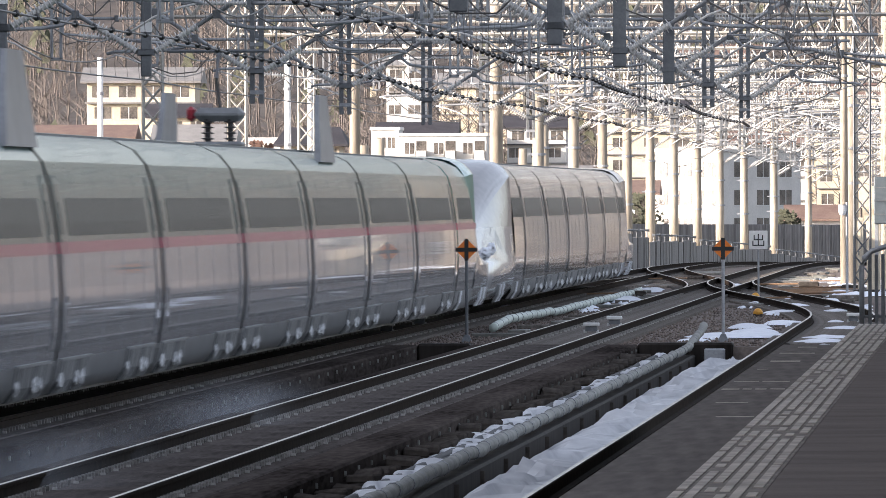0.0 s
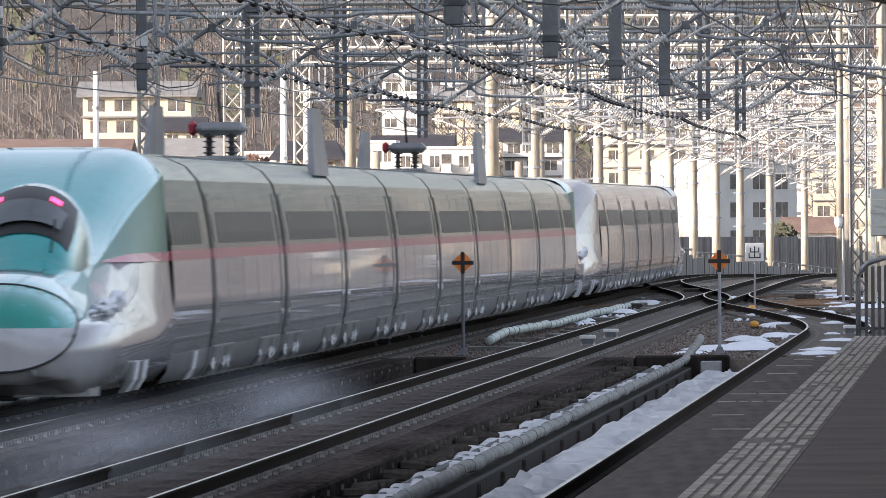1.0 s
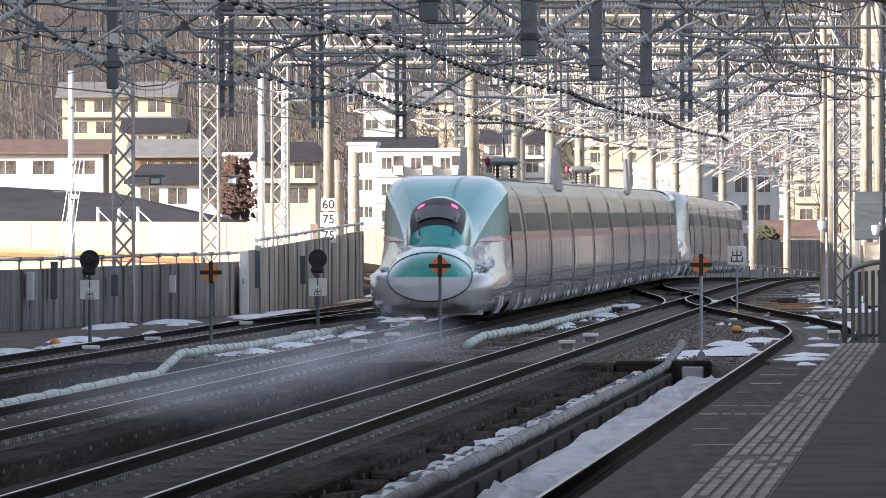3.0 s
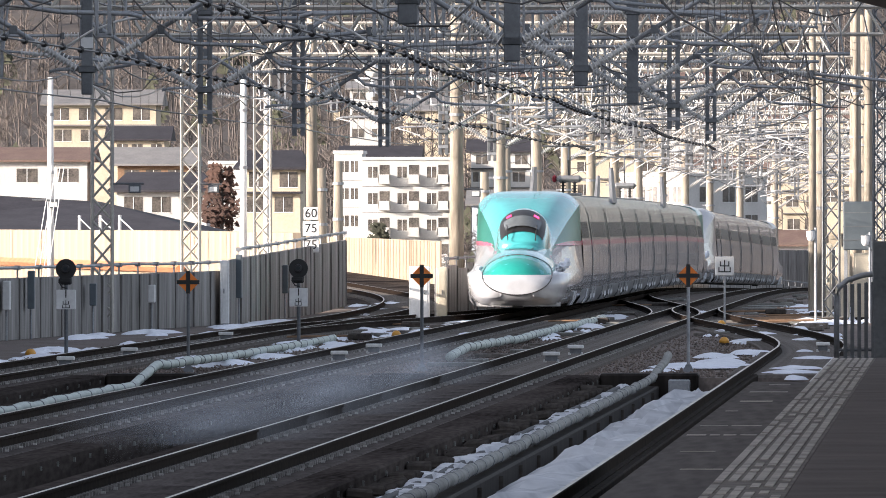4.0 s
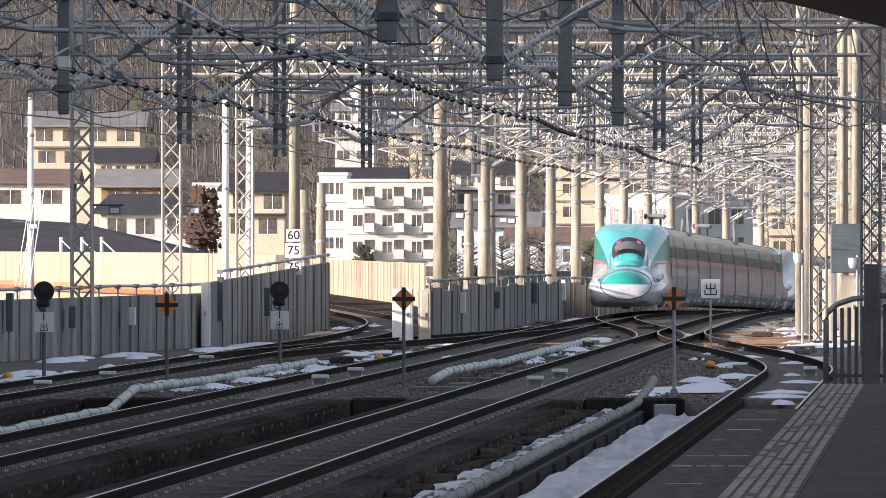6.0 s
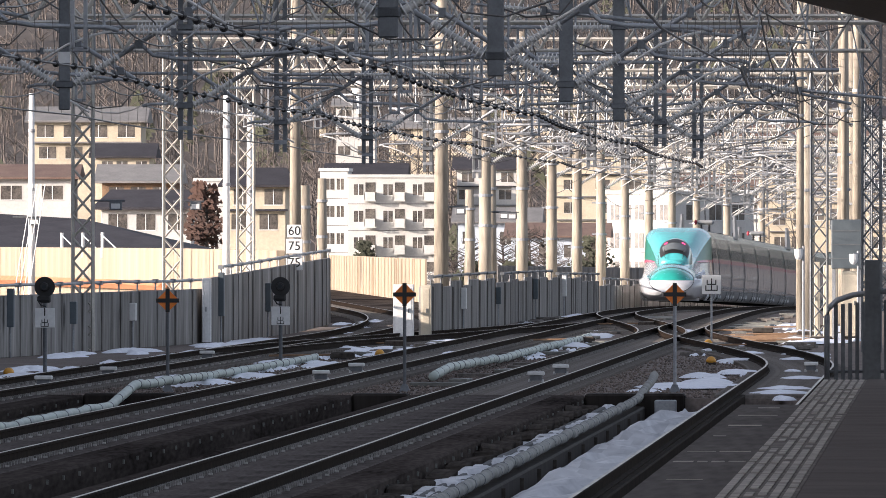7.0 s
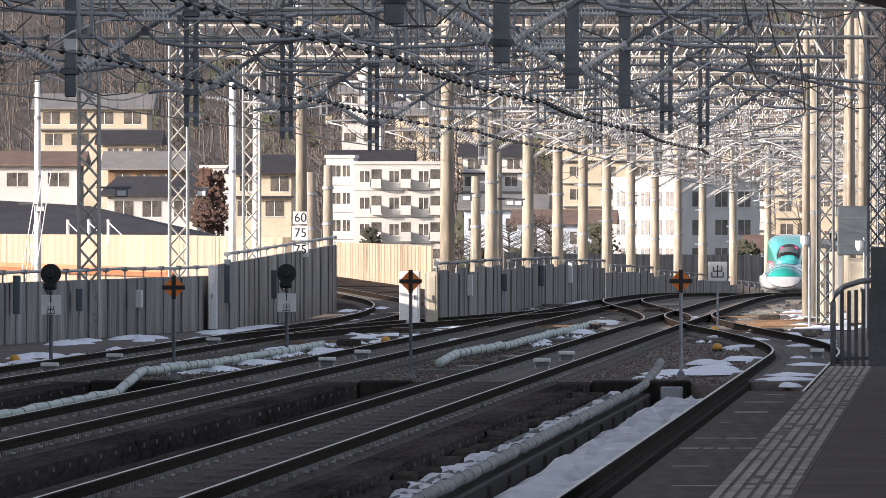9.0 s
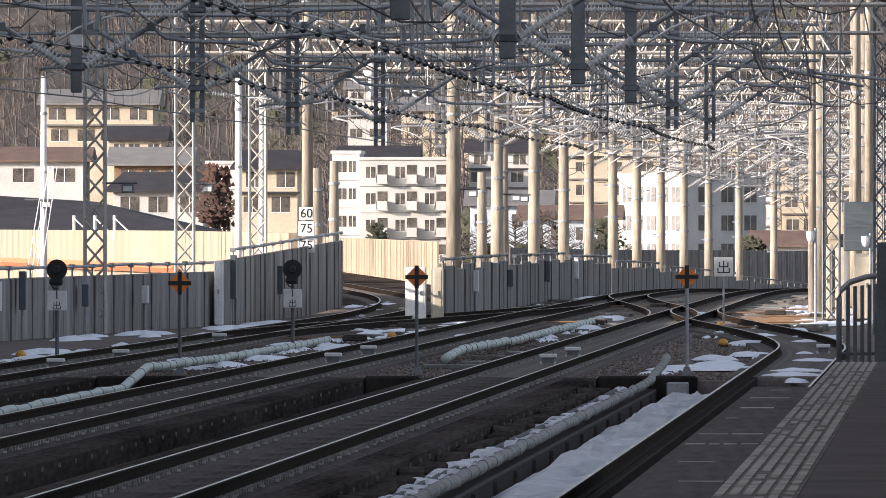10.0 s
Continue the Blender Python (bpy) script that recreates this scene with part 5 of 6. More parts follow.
def text_mesh(body, size, material):
    cu = bpy.data.curves.new("numerals", "FONT")
    cu.body, cu.size, cu.align_x, cu.align_y, cu.extrude = body, size, "CENTER", "CENTER", 0.003
    ob = bpy.data.objects.new("numerals", cu)
    scene.collection.objects.link(ob)
    me = bpy.data.meshes.new_from_object(ob.evaluated_get(bpy.context.evaluated_depsgraph_get()))
    bpy.data.objects.remove(ob)
    me.materials.clear()
    me.materials.append(material)
    return me


def letters(body, size, material, parent, x, y, z):
    ob = part("numeral_print", text_mesh(body, size, material), None, parent)
    ob.matrix_basis = pose(x, y, z, 90, 0, 0)
    return ob


def exit_sign(x, y, z, base):
    th = thing("departure_sign", pose(x, y, base), "white square sign with a black character on a thin post", "track sign")
    h = z - base
    part("plate", Geo().box(-0.28, -0.015, h - 0.28, 0.28, 0.015, h + 0.28, 0.012), M["white"], th)
    ob = part("character", glyph_out(Geo(), 0.33, -0.021), M["black"], th)
    ob.location = (0, 0, h)
    part("post", Geo().tube([(0, 0.04, 0), (0, 0.04, h + 0.2)], 0.03, 8), M["steel"], th)


exit_sign(-7.0, 461, 1.52, -0.25)


def signal(x, y, z, base, board):
    th = thing("round_signal", pose(x, y, base), "black round signal with a hood above a white number board", "signal", "round signals")
    h, hb = z - base, board - base
    part("target", Geo().tube([(0, -0.02, h), (0, 0.02, h)], 0.235, 24), M["black"], th, "black round target plate")
    part("hood", Geo().tube([(0, -0.26, h + 0.01), (0, -0.02, h + 0.01)], [0.085, 0.10], 14), M["black"], th, "lamp hood")
    part("lens", Geo().tube([(0, -0.265, h + 0.01), (0, -0.262, h + 0.01)], 0.05, 12), M["glass"], th)
    part("housing", Geo().box(-0.13, 0.02, h - 0.36, 0.13, 0.3, h + 0.1, 0.03).box(-0.17, -0.03, h - 0.32, 0.12, 0.1, h - 0.2, 0.03), M["black"], th)
    part("board", Geo().box(-0.225, -0.02, hb - 0.225, 0.225, 0.01, hb + 0.225, 0.01), M["white"], th)
    letters("1", 0.26, M["black"], th, 0, -0.026, hb + 0.12)
    ob = part("character", glyph_out(Geo(), 0.165, -0.026), M["black"], th)
    ob.location = (0, 0, hb - 0.11)
    part("post", Geo().tube([(0, 0.1, 0), (0, 0.1, h)], 0.045, 8), M["steel_dark"], th)
    part("cable", Geo().tube([(-0.1, 0.1, h - 0.1), (-0.16, -0.02, h - 0.3), (-0.08, -0.03, h - 0.42), (0.02, 0.05, h - 0.44)], 0.018, 6), M["black"], th)


signal(-20.6, 359, 1.74, -0.25, 1.04)
signal(-16.3, 384, 1.68, -0.25, 0.97)

th = thing("speed_board", pose(-21.7, 522, -0.25), "white speed boards with black numerals on a post", "speed sign")
for txt, z in (("60", 3.36), ("75", 2.86), ("75", 2.31)):
    hh = 0.21 if txt == "60" else 0.245
    part("board", Geo().box(-0.24 if hh < .22 else -0.27, -0.02, z - hh, 0.24 if hh < .22 else 0.27, 0.02, z + hh, 0.015), M["white"], th)
    letters(txt, 0.42, M["black"], th, 0, -0.026, z)
part("post", Geo().tube([(0, 0.06, 0), (0, 0.06, 3.4)], 0.05, 8), M["steel_dark"], th)


def track_box(x, y, w, z=-0.176):
    th = thing("track_box", pose(x, y, z), "small white lineside box on short legs", "lineside box", "lineside boxes")
    part("lid", Geo().box(-w / 2, -0.2, 0.14, w / 2, 0.2, 0.22, 0.015), M["white"], th)
    part("body", Geo().box(-w / 2 + 0.05, -0.16, 0.03, w / 2 - 0.05, 0.16, 0.14), M["steel_dark"], th)
    for sx in (-1, 1):
        part("leg", Geo().box(sx * w * 0.38 - 0.03, -0.12, -0.02, sx * w * 0.38 + 0.03, 0.12, 0.06), M["white"], th)


for x, y, w in ((-8.75, 333, 0.36), (-8.7, 352, 0.36), (-13.4, 336, 0.36), (-13.4, 356, 0.36), (-18.5, 322, 0.36), (-18.4, 345, 0.36), (-18.6, 395, 0.36), (-3.2, 360, 0.32)):
    track_box(x, y, w)


def dome_marker(x, y):
    th = thing("amber_marker", pose(x, y, -0.25), "small amber dome marker on the ballast", "marker", "amber markers")
    part("dome", Geo().loft([[(r * math.cos(2 * math.pi * j / 12), r * math.sin(2 * math.pi * j / 12), z) for j in range(12)] for r, z in ((0.13, 0.06), (0.12, 0.14), (0.07, 0.2), (0.02, 0.215))]), M["amber"], th, smooth=True)
    part("base", Geo().box(-0.12, -0.12, 0, 0.12, 0.12, 0.07, 0.01), M["trough"], th)


for x, y in ((-21.0, 352), (-14.9, 412), (-5.9, 388), (-7.0, 455)):
    dome_marker(x, y)


def cabinet(x, y, w, d, h, material, label, base=-0.25):
    th = thing("equipment_cabinet", pose(x, y, base), label, "cabinet", "lineside cabinets")
    part("body", Geo().box(-w / 2, -d / 2, 0.08, w / 2, d / 2, h, 0.02), M[material], th)
    part("plinth", Geo().box(-w / 2 + 0.03, -d / 2 + 0.03, 0, w / 2 - 0.03, d / 2 - 0.03, 0.1), M["trough"], th)
    part("door", Geo().box(-w / 2 + 0.06, -d / 2 - 0.012, 0.16, w / 2 - 0.06, -d / 2 + 0.01, h - 0.1, 0.008), M[material], th)
    part("handle", Geo().box(w / 2 - 0.16, -d / 2 - 0.04, h * 0.5, w / 2 - 0.13, -d / 2 - 0.01, h * 0.5 + 0.14), M["steel_dark"], th)
    return th


cabinet(-16.6, 479, 0.62, 0.5, 1.72, "white", "white lineside cabinet at the end of the wall")
cabinet(-15.95, 480, 0.32, 0.4, 1.7, "beige", "pale narrow cabinet beside the wall end")
for x, y, w, h in ((-3.75, 490, 0.45, 2.3), (-3.15, 492, 0.55, 2.1), (-2.6, 492, 0.4, 2.0), (-4.15, 488, 0.18, 2.4)):
    cabinet(x, y, w, 0.5, h, "beige", "tall beige lineside cabinet in sun")
cabinet(-21.72, 461, 0.26, 0.3, 1.95, "white", "white narrow cabinet beside the fence")


def mast_box(x, y, z0, z1, w):
    th = thing("equipment_hut", pose(x, y, -0.25), "blue-grey equipment box with louvres raised on legs", "equipment box")
    part("body", Geo().box(-w / 2, -0.4, z0 + 0.25, w / 2, 0.4, z1 + 0.25, 0.03), M["bluegrey"], th)
    for i in range(3):
        zz = z0 + 0.25 + (z1 - z0) * (0.2 + 0.28 * i)
        part("seam", Geo().box(-w / 2 - 0.01, -0.415, zz, w / 2 + 0.01, -0.38, zz + 0.025), M["steel_dark"], th)
    for sx in (-1, 1):
        part("leg", Geo().box(sx * w * 0.42 - 0.05, -0.3, 0, sx * w * 0.42 + 0.05, 0.3, z0 + 0.26), M["steel"], th)


mast_box(-3.2, 483, 1.95, 3.45, 0.95)


def cctv(x, y, z, on="pole"):
    th = thing("security_camera", pose(x, y, 0), "white dome security camera on a slim pole", "security camera", "security cameras")
    part("pole", Geo().tube([(0.14, 0.1, -0.3), (0.14, 0.1, z + 0.3)], 0.04, 8), M["steel"], th)
    part("bracket", Geo().tube([(0.14, 0.1, z + 0.22), (0.0, 0, z + 0.2)], 0.025, 6), M["steel"], th)
    part("dome", Geo().ball((0, 0, z), 0.12, 12), M["white"], th, smooth=True)
    part("cap", Geo().tube([(0, 0, z + 0.02), (0, 0, z + 0.2)], 0.13, 12), M["white"], th)


cctv(-4.55, 470, 2.35)
cctv(-2.95, 475, 2.2)


def flood(x, y, z):
    th = thing("lineside_lamp", pose(x, y, z), "small square floodlight on a bracket", "floodlight", "floodlights")
    part("case", Geo().box(-0.17, -0.1, -0.12, 0.17, 0.1, 0.12, 0.02), M["steel_dark"], th)
    part("glass", Geo().box(-0.12, -0.115, -0.08, 0.12, -0.098, 0.06), M["white"], th)
    part("bracket", Geo().bar((-0.7, 0.1, 0.14), (0.25, 0.1, 0.14), 0.04), M["steel_dark"], th)


for x, y, z in ((-22.9, 433, 3.75), (-23.1, 483, 3.85), (-16.55, 533, 3.8), (-29.3, 504.8, 3.4), (-16.2, 583, 3.7), (-16.5, 583, 3.72)):
    flood(x, y, z)

# concrete lids of cable troughs along the ballast between the tracks
lots = random.Random(21)
lid_mesh = [Geo().box(-0.2, -w / 2, 0.0, 0.2, w / 2, 0.09, 0.015).mesh("trough_cover", M[m]) for w, m in ((0.9, "sleeper"), (1.4, "wrap_old"), (0.6, "sleeper"))]
for x0, ya, yb, gap in ((-6.7, 420, 660, 7.0), (-11.35, 400, 640, 8.0), (-15.4, 420, 620, 8.0), (-19.6, 330, 440, 6.0), (-4.6, 430, 560, 6.0), (-10.3, 330, 470, 9.0)):
    y = ya
    while y < yb:
        ob = tagged(new("trough_cover", lots.choice(lid_mesh)), "weathered concrete trough lid lying on the ballast", "cover", "trough lids")
        ob.matrix_basis = pose(x0 + bend(y) + lots.uniform(-0.35, 0.35), y, -0.245 - fall(y), 0, lots.uniform(-3, 3), lots.choice((0, 0, 90, 80)) + lots.uniform(-8, 8))
        y += gap * lots.uniform(0.4, 1.6)

# point machines and rods at the turnouts
def point_machine(x, y, w):
    th = thing("point_machine", pose(x, y, -0.25 - fall(y)), "grey point machine with rusty rods on the ballast", "point machine", "point machines")
    part("case", Geo().box(-w / 2, -0.5, 0.02, w / 2, 0.5, 0.17, 0.03), M["trough"], th)
    part("lid", Geo().box(-w / 2 + 0.03, -0.42, 0.17, w / 2 - 0.03, 0.42, 0.20, 0.012), M["sleeper"], th)
    part("rod", Geo().tube([(-w / 2 - 1.6, 0.2, 0.1), (-w / 2, 0.2, 0.12)], 0.03, 6), M["wood"], th, "rusty drive rod")
    part("tie_rod", Geo().tube([(-w / 2 - 1.5, -0.2, 0.1), (-w / 2, -0.2, 0.12)], 0.022, 6), M["wood"], th, "rusty tie rod")


for x, y, w in ((-3.9, 472, 0.7), (-4.6, 500, 0.6), (-10.9, 470, 0.6), (-6.2, 520, 0.7), (-15.6, 405, 0.6), (-15.9, 452, 0.6), (-4.4, 540, 0.8), (-10.8, 560, 0.6), (-5.2, 447, 0.6)):
    point_machine(x, y, w)
# timber check boards and lit sleepers at the loop junction
for i in range(9):
    y = 468 + i * 4.2
    solid("crossing_timber", Geo().box(-6.4 - 0.12 * i, y, -0.27, -3.2 - 0.1 * i, y + 0.26, -0.16, 0.02), M["wood"], "weathered brown crossing timber under the turnout", "timber", "crossing timbers")
# guy wires of the white pole, and small posts on the barrier
for i in range(4):
    solid("guy_wire", Geo().tube([(-29.35 + 0.13 * i, 504.9, 4.6), (-30.1 + 0.16 * i, 503.5, -0.3)], 0.016, 5), M["white"], "thin pale guy wire of a pole", "guy wire", "guy wires")
for i, (x, y) in enumerate(((-37.6, 669), (-36.0, 656), (-34.6, 645))):
    th = thing("barrier_post", pose(x - 0.05, y, 2.5), "short white post with a stay on the barrier", "post", "barrier posts")
    part("post", Geo().tube([(0, 0, -0.4), (0, 0, 0.62)], 0.07, 8), M["white"], th)
    part("stay", Geo().tube([(0, 0, 0.5), (0.9, -6, -0.05)], 0.03, 5), M["white"], th)

# wall-mounted cases and pipes on the boundary fence
for i, (x, y, w, h) in enumerate(((-24.70, 404, 0.3, 0.75), (-24.42, 410, 0.22, 1.0), (-23.67, 426, 0.35, 0.6), (-22.9, 442, 0.3, 0.5), (-21.72, 470, 0.3, 1.3), (-21.62, 500, 0.2, 0.9), (-16.05, 520, 0.3, 0.7), (-16.05, 560, 0.25, 0.6), (-16.05, 610, 0.35, 0.8), (-16.05, 655, 0.35, 0.9))):
    th = thing("wall_box", pose(x, y, 0.35 - fall(y)), "grey junction box with a conduit on the fence", "junction box", "junction boxes")
    part("case", Geo().box(-0.08, -w, 0.2, 0.1, w, 0.2 + h, 0.015), M["bluegrey"] if i % 3 else M["white"], th)
    part("conduit", Geo().tube([(0.0, 0, -0.6), (0.0, 0, 0.22)], 0.03, 6), M["steel"], th)


# ---- town and hillside ----
def town_window(parent, x0, x1, z0, z1, y, frame=True):
    w = part("window", Geo().box(x0, y - 0.02, z0, x1, y + 0.05, z1), M["town_glass"], parent)
    part("frame", Geo().box(x0 - 0.05, y - 0.05, z0 - 0.06, x1 + 0.05, y - 0.01, z0).box((x0 + x1) / 2 - 0.03, y - 0.05, z0, (x0 + x1) / 2 + 0.03, y - 0.01, z1), M["white"], w)


def house(x0, x1, y, z0, z1, wall, roof, label, rise=1.6, depth=8.0, cols=3, rows=2, hip=False, base=0):
    th = thing("house", pose((x0 + x1) / 2, y, z0), label, "house", "houses")
    w, h = (x1 - x0) / 2, z1 - z0
    part("wall", Geo().box(-w, 0, -8, w, depth, h, 0.02), M[wall], th)
    o = 0.6
    k = w * 0.35 if hip else 0.0
    part("roof", Geo().hull([(-w - o, -o, h), (w + o, -o, h), (w + o, depth + o, h), (-w - o, depth + o, h), (-w - o + k, depth / 2, h + rise), (w + o - k, depth / 2, h + rise),
                             (-w - o, -o, h - 0.15), (w + o, -o, h - 0.15), (w + o, depth + o, h - 0.15), (-w - o, depth + o, h - 0.15)],
                            [(0, 1, 5, 4), (1, 2, 5), (2, 3, 4, 5), (3, 0, 4), (6, 9, 8, 7), (0, 6, 7, 1), (1, 7, 8, 2), (2, 8, 9, 3), (3, 9, 6, 0)]), M[roof], th)
    for r in range(rows):
        for c in range(cols):
            xc = -w + (c + 0.5) * 2 * w / cols + random.uniform(-0.2, 0.2)
            zc = h * (r + 0.5) / rows
            ww = min(0.8, w / cols * 0.62)
            town_window(th, xc - ww, xc + ww, zc - 0.5, zc + 0.55, 0)
    for r in range(base):
        for c in range(cols):
            xc = -w + (c + 0.5) * 2 * w / cols + random.uniform(-0.3, 0.3)
            town_window(th, xc - 0.7, xc + 0.7, -2.0 - 2.6 * r, -0.8 - 2.6 * r, 0)
        part("floor_band", Geo().box(-w - 0.1, -0.3, -0.25 - 2.6 * r, w + 0.1, 0.02, -0.1 - 2.6 * r), M["roof_grey"], th)
    if rows > 1:
        part("eave_band", Geo().box(-w - 0.15, -0.5, h / 2 - 0.1, w + 0.15, 0.05, h / 2 + 0.05), M[roof], th)


house(-81.5, -71.8, 1400, 9.6, 13.4, "plaster", "roof_grey", "cream two-storey house on the slope in sun", 1.3, 9, 4, 2)
house(-76, -66.8, 1200, 5.2, 7.6, "plaster_white", "roof_red", "white house with a rust-red roof", 1.0, 8, 3, 1)
house(-64.5, -59.0, 1200, 5.3, 7.3, "wood", "roof_grey", "timber house with a ribbed grey roof", 1.3, 8, 3, 1)
house(-56.5, -50.5, 1050, 3.0, 5.0, "plaster_white", "roof_dark", "white house with a dark hipped roof", 1.2, 8, 3, 1, True)
house(-49.5, -45.5, 1080, 3.2, 6.6, "plaster", "roof_dark", "cream house with a dark roof", 1.2, 8, 2, 2, True)
house(-17.0, -12.2, 1290, -2.0, 1.0, "plaster_white", "roof_red", "small white house with a red roof", 1.2, 6, 2, 1)
house(-41.5, -35.0, 1330, 1.6, 4.4, "plaster_blue", "roof_grey", "low white house with a grey roof", 1.2, 8, 4, 1)
house(-36.5, -28.8, 1310, 0.6, 3.2, "plaster_blue", "roof_red", "low pale house with a brown-red roof", 1.1, 8, 4, 1)
house(-72.0, -67.5, 1330, 7.9, 9.9, "plaster", "roof_dark", "cream house behind the timber house", 1.1, 7, 3, 1)
house(-100, -86, 1300, 6.0, 9.5, "plaster_white", "roof_red", "white house on the slope", 1.3, 8, 4, 2)
# dark roofed hall behind the barrier
th = thing("storage_hall", pose(-45, 800, 0), "long low hall with a dark tiled roof", "hall")
part("wall", Geo().box(-16, 0.6, -1, 6.2, 20, 2.4), M["plaster"], th)
part("roof", Geo().hull([(-17, 0, 2.3), (7, 0, 2.3), (7, 21, 2.3), (-17, 21, 2.3), (-16, 10, 4.9), (0.5, 10, 3.9)], [(0, 1, 5, 4), (1, 2, 5), (2, 3, 4, 5), (3, 0, 4), (0, 3, 2, 1)]), M["roof_dark"], th)


def apartment(x0, x1, y, z0, z1, floors, bays, wall, label, balcony=True, depth=11):
    th = thing("apartment_building", pose(x0, y, z0), label, "apartment building", "apartment buildings")
    W, H = x1 - x0, z1 - z0
    part("wall", Geo().box(0, 0, -8, W, depth, H, 0.03), M[wall], th)
    part("parapet", Geo().box(-0.15, -0.15, H - 0.05, W + 0.15, depth + 0.15, H + 0.3, 0.03), M[wall], th)
    fh, bw = H / floors, W / bays
    for f in range(floors):
        for b in range(bays):
            xc, zb = (b + 0.5) * bw, f * fh
            town_window(th, xc - bw * 0.30, xc + bw * 0.02, zb + 0.9, zb + 2.1, 0)
            if balcony:
                bx0, bx1 = xc + bw * 0.06, xc + bw * 0.46
                bl = part("balcony", Geo().box(bx0, -1.1, zb + 0.25, bx1, 0.02, zb + 0.38), M[wall], th)
                part("railing", Geo().box(bx0, -1.1, zb + 0.38, bx1, -1.02, zb + 1.25).box(bx0, -1.1, zb + 0.38, bx0 + 0.08, 0, zb + 1.25).box(bx1 - 0.08, -1.1, zb + 0.38, bx1, 0, zb + 1.25), M[wall], bl)
                part("balcony_door", Geo().box(bx0 + 0.1, -0.03, zb + 0.4, bx1 - 0.1, 0.03, zb + 2.3), M["town_glass"], bl)
            else:
                town_window(th, xc + bw * 0.10, xc + bw * 0.36, zb + 0.9, zb + 2.1, 0)
        part("floor_joint", Geo().box(0, -0.03, f * fh - 0.05, W, 0.02, f * fh + 0.03), M["roof_grey"], th)


apartment(-64.9, -55.4, 1700, -1.8, 9.6, 4, 3, "plaster_white", "white four-storey apartment building with small balconies")
apartment(-68.0, -65.0, 1702, 1.5, 10.3, 3, 1, "plaster_white", "slim white stair tower", False)
# corner block: one face in sun, the other in shade
th = thing("apartment_building", pose(-25.5, 1450, -3.5, 0, 0, 55), "three-storey corner block, one face sunlit and one pale blue in shade", "apartment building", "apartment buildings")
part("wall", Geo().box(0, 0, -6, 12.6, 7.6, 10.6, 0.03), M["plaster_white"], th)
part("parapet", Geo().box(-0.15, -0.15, 10.55, 12.75, 7.75, 10.9, 0.03), M["plaster_white"], th)
for f in range(4):
    for b in range(3):
        town_window(th, 2.0 + b * 3.6, 3.9 + b * 3.6, 0.4 + f * 2.6, 1.8 + f * 2.6, 0)
    for b in range(5):
        y = 0.6 + b * 1.4
        w = part("window", Geo().box(-0.04, y, 0.4 + f * 2.6, 0.04, y + 0.95, 1.8 + f * 2.6), M["town_glass"], th)
        part("frame", Geo().box(-0.07, y + 0.44, 0.4 + f * 2.6, -0.03, y + 0.52, 1.8 + f * 2.6).box(-0.07, y - 0.05, 0.3 + f * 2.6, -0.03, y + 1.0, 0.4 + f * 2.6), M["white"], w)
apartment(-79, -70.5, 1650, 1.0, 9.0, 3, 3, "plaster_white", "white apartment building partly hidden by poles", False)

house(-74.0, -69.3, 1900, 12.5, 19.0, "plaster_white", "roof_grey", "white house high on the slope with a tank", 0.9, 7, 2, 3)
th = thing("water_tank", pose(-71.2, 1899, 19.0), "white round water tank on a short stand", "water tank")
part("tank", Geo().ball((0, 0, 2.1), 0.95, 14), M["white"], th, smooth=True)
part("stand", Geo().tube([(0, 0, -1), (0, 0, 1.3)], 0.3, 8), M["white"], th)
random.seed(11)
plan = []
for i in range(34):
    d = random.uniform(1650, 2150)
    u = random.uniform(-0.040, -0.004)
    z = 5 + (d - 1600) * 0.022 + random.uniform(-3, 3)
    w = random.uniform(6, 11)
    plan.append((u * d, u * d + w, d, z, z + random.uniform(3, 5.5), random.choice(["plaster", "plaster_white", "plaster_white", "plaster"]), random.choice(["roof_grey", "roof_dark", "roof_red"])))
    for k in range(6):
        random.random()
for row in plan:
    house(*row, "hillside house in low sun among bare trees", 1.3, 8, 3, 2, base=2)


def hill_z(x, y):
    k = max(0.0, y - 1350.0)
    return -5 + 2.5 * min(1, k / 380) + 70 * max(0, (y - 1760) / 900) ** 1.15 + 5 * noise.noise(Vector((x * 0.006, y * 0.004, 2))) * min(1, max(0, y - 1760) / 200)


g = Geo()
xs, ys = steps(-600, 500, 20), steps(1350, 3000, 30)
for y in ys:
    for x in xs:
        g.v.append((x, y, hill_z(x, y)))
for i in range(len(ys) - 1):
    for j in range(len(xs) - 1):
        a = i * len(xs) + j
        g.f.append((a, a + 1, a + 1 + len(xs), a + len(xs)))
solid("hillside", g, M["hill"], "brown wooded hillside behind the town", "hill", kind="structure", smooth=True)

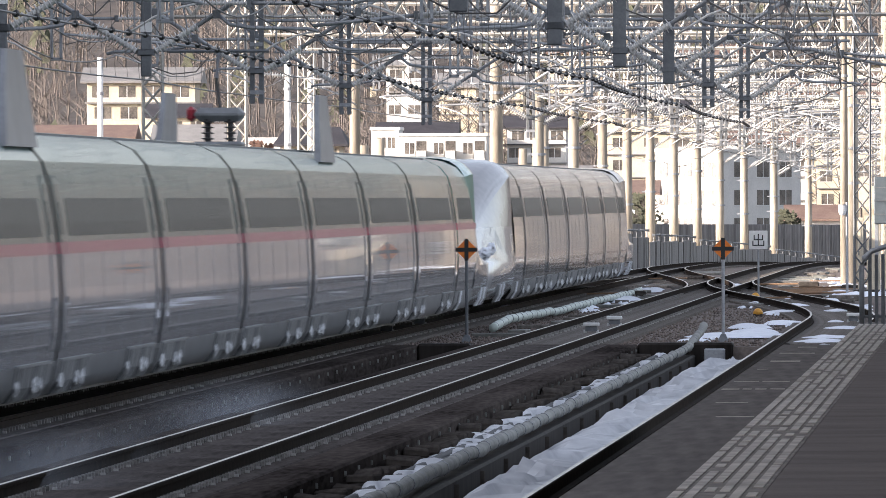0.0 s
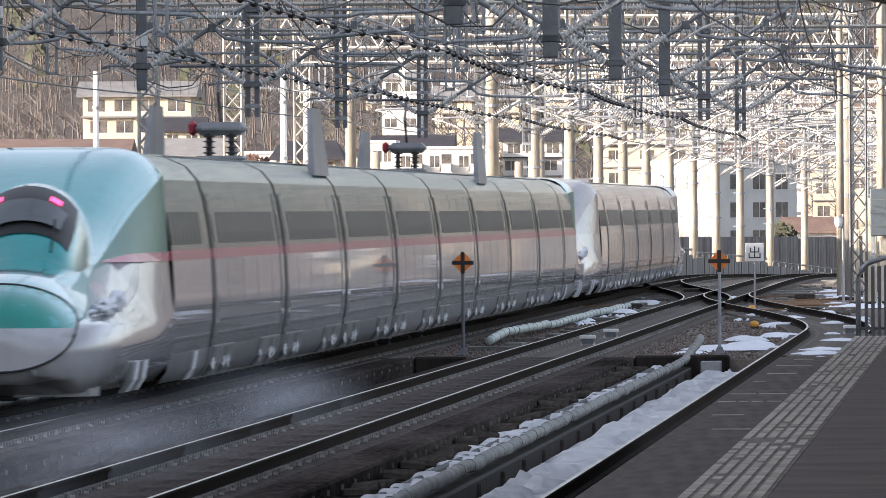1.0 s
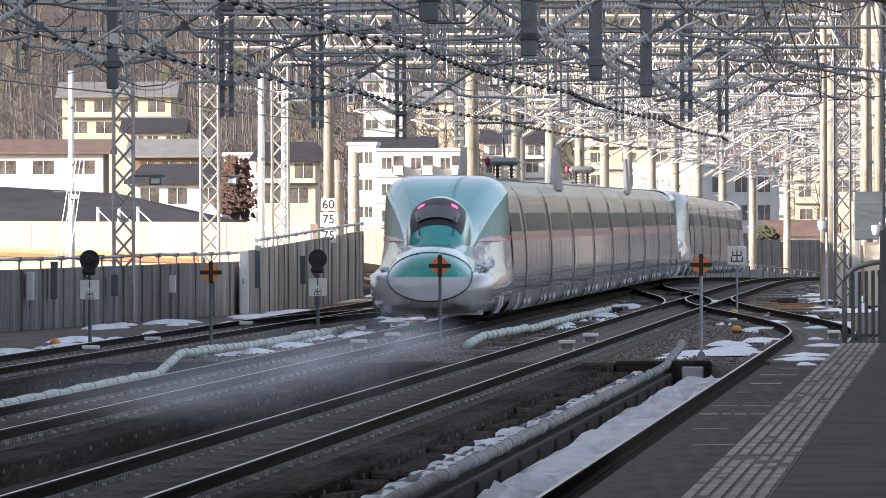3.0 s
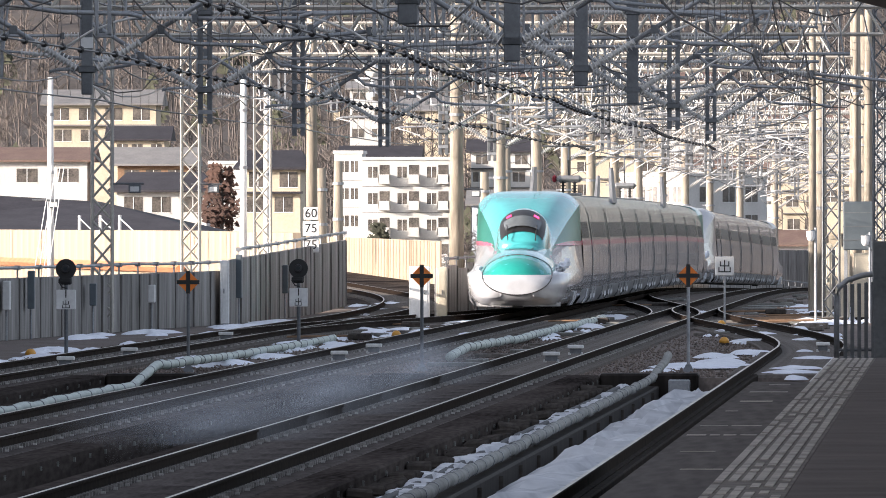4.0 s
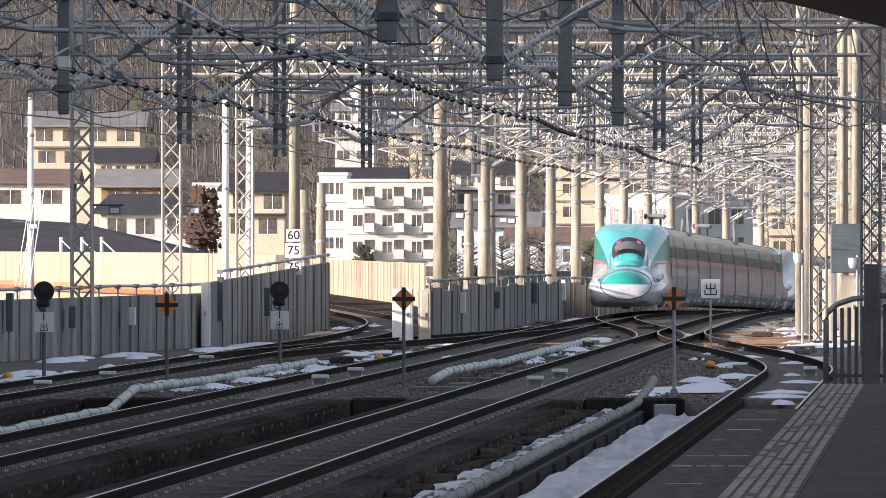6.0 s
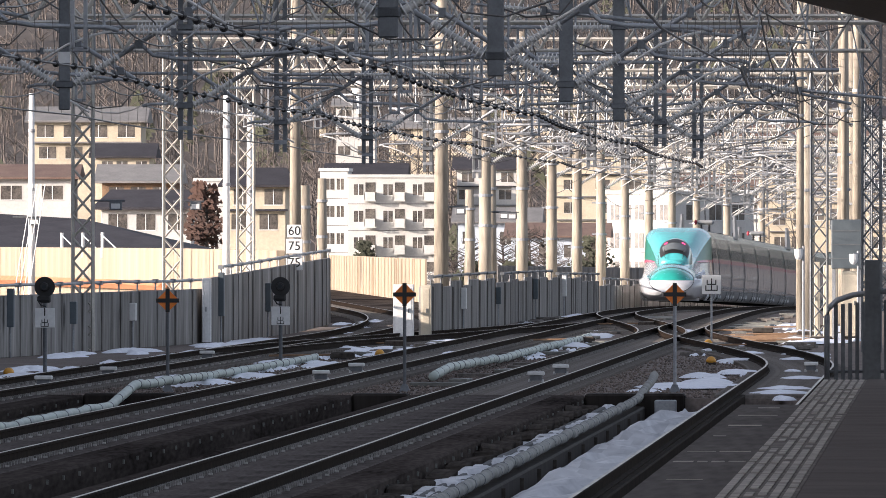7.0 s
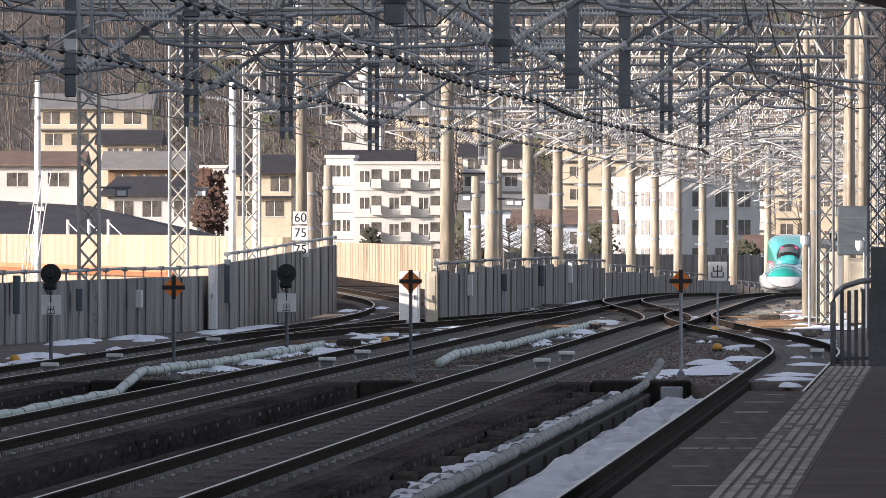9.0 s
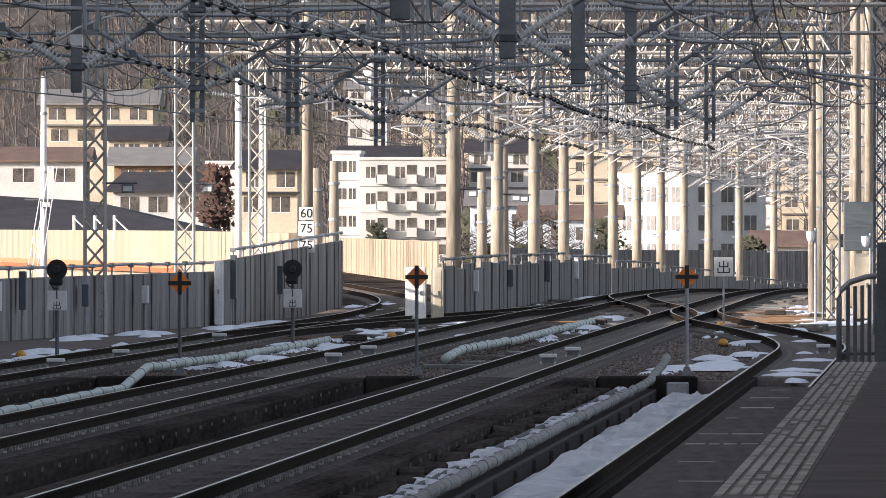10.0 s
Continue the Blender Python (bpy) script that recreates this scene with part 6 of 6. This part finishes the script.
# bare wood on the slope: trunks with forked limbs
g, e = Geo(), Geo()
random.seed(5)
for i in range(2600):
    d = random.uniform(1780, 2500)
    x = random.uniform(-0.068, 0.004) * d
    z = hill_z(x, d) - 0.5
    h = random.uniform(5, 10)
    g.tube([(x, d, z), (x + random.uniform(-.4, .4), d, z + h * 0.55), (x + random.uniform(-1, 1), d, z + h)], [0.13, 0.09, 0.03], 4)
    for b in range(10):
        k = random.uniform(0.35, 0.9)
        a = random.uniform(0, 6.28)
        L = (1.1 - k) * h * 0.6
        g.tube([(x, d, z + h * k), (x + L * math.cos(a), d + L * math.sin(a), z + h * k + L * 0.7)], [0.06, 0.02], 3)
    if i % 30 == 0:
        for q in range(26):
            zz = random.uniform(0.15, 1)
            r = (1.05 - zz) * 2.6
            a = random.uniform(0, 6.28)
            c = (x + r * math.cos(a), d + r * math.sin(a), z + zz * h)
            e.hull([(c[0] - .7, c[1], c[2] - .3), (c[0] + .6, c[1] - .3, c[2] - .4), (c[0] + .1, c[1] + .5, c[2] - .2), (c[0], c[1], c[2] + .9)], [(0, 1, 3), (1, 2, 3), (2, 0, 3), (0, 2, 1)])
solid("bare_wood", g, M["bark"], "bare brown winter wood on the hillside", "wood", kind="stuff")
solid("evergreens", e, M["needles"], "dark evergreens scattered in the wood", "wood", kind="stuff")


def tree(x, y, z, h, leafy, label, leaf="shrub", r=1.6):
    th = thing("tree", pose(x, y, z), label, "tree", "trees")
    part("trunk", Geo().tube([(0, 0, 0), (0.1, 0, h * 0.5), (0, 0.1, h)], [0.16, 0.1, 0.02], 6), M["bark"], th)
    g = Geo()
    c = Geo()
    for i in range(60):
        k = random.uniform(0.2, 0.98)
        a = random.uniform(0, 6.28)
        L = r * (1.15 - k) + 0.3
        tip = (L * math.cos(a), L * math.sin(a), h * k + L * 0.4)
        g.tube([(0, 0, h * k), tip], [0.05, 0.012], 3)
        for q in range(9 if leafy else 3):
            f = random.uniform(0.35, 1.1)
            p = [tip[0] * f + random.uniform(-.25, .25), tip[1] * f + random.uniform(-.25, .25), h * k + L * 0.4 * f + random.uniform(-.25, .25)]
            if leafy:
                c.hull([(p[0] - .16, p[1], p[2]), (p[0] + .15, p[1] - .08, p[2] - .05), (p[0], p[1] + .12, p[2] - .06), (p[0] + .02, p[1], p[2] + .2)], [(0, 1, 3), (1, 2, 3), (2, 0, 3)])
            else:
                g.tube([tip, (p[0], p[1], p[2] + 0.4)], [0.014, 0.006], 3)
    part("branchwork", g, M["bark"], th)
    if leafy:
        part("crown", c, M[leaf], th)


tree(-42.5, 900, 1.4, 4.6, True, "russet-leaved evergreen tree beside a house", r=1.0)
tree(-62.8, 1690, -0.5, 3.0, True, "small dark evergreen in front of the apartments", "needles", 1.0)
tree(-30.5, 1180, -1.5, 5.0, False, "bare tree behind the wall", r=2.4)
tree(-33.8, 1190, -1.5, 4.6, False, "bare tree behind the wall", r=2.2)
tree(-28.0, 1230, -1.5, 4.4, True, "dark evergreen tree behind the wall", "needles", 1.7)
for x, y, h in ((-35.6, 1175, 4.2), (-32.2, 1205, 5.4), (-29.3, 1160, 3.6), (-26.6, 1210, 4.0), (-37.5, 1185, 3.4)):
    tree(x, y, -1.5, h, False, "bare brown tree among the houses behind the wall", r=2.0)
for x, y in ((-31.6, 1150), (-34.8, 1165), (-27.2, 1185)):
    tree(x, y, -1.6, 2.6, True, "olive evergreen shrub behind the wall", "needles", 1.8)
tree(-17.0, 1270, -2.0, 3.4, True, "dark evergreen shrub by the small house", "needles", 1.3)

motions()
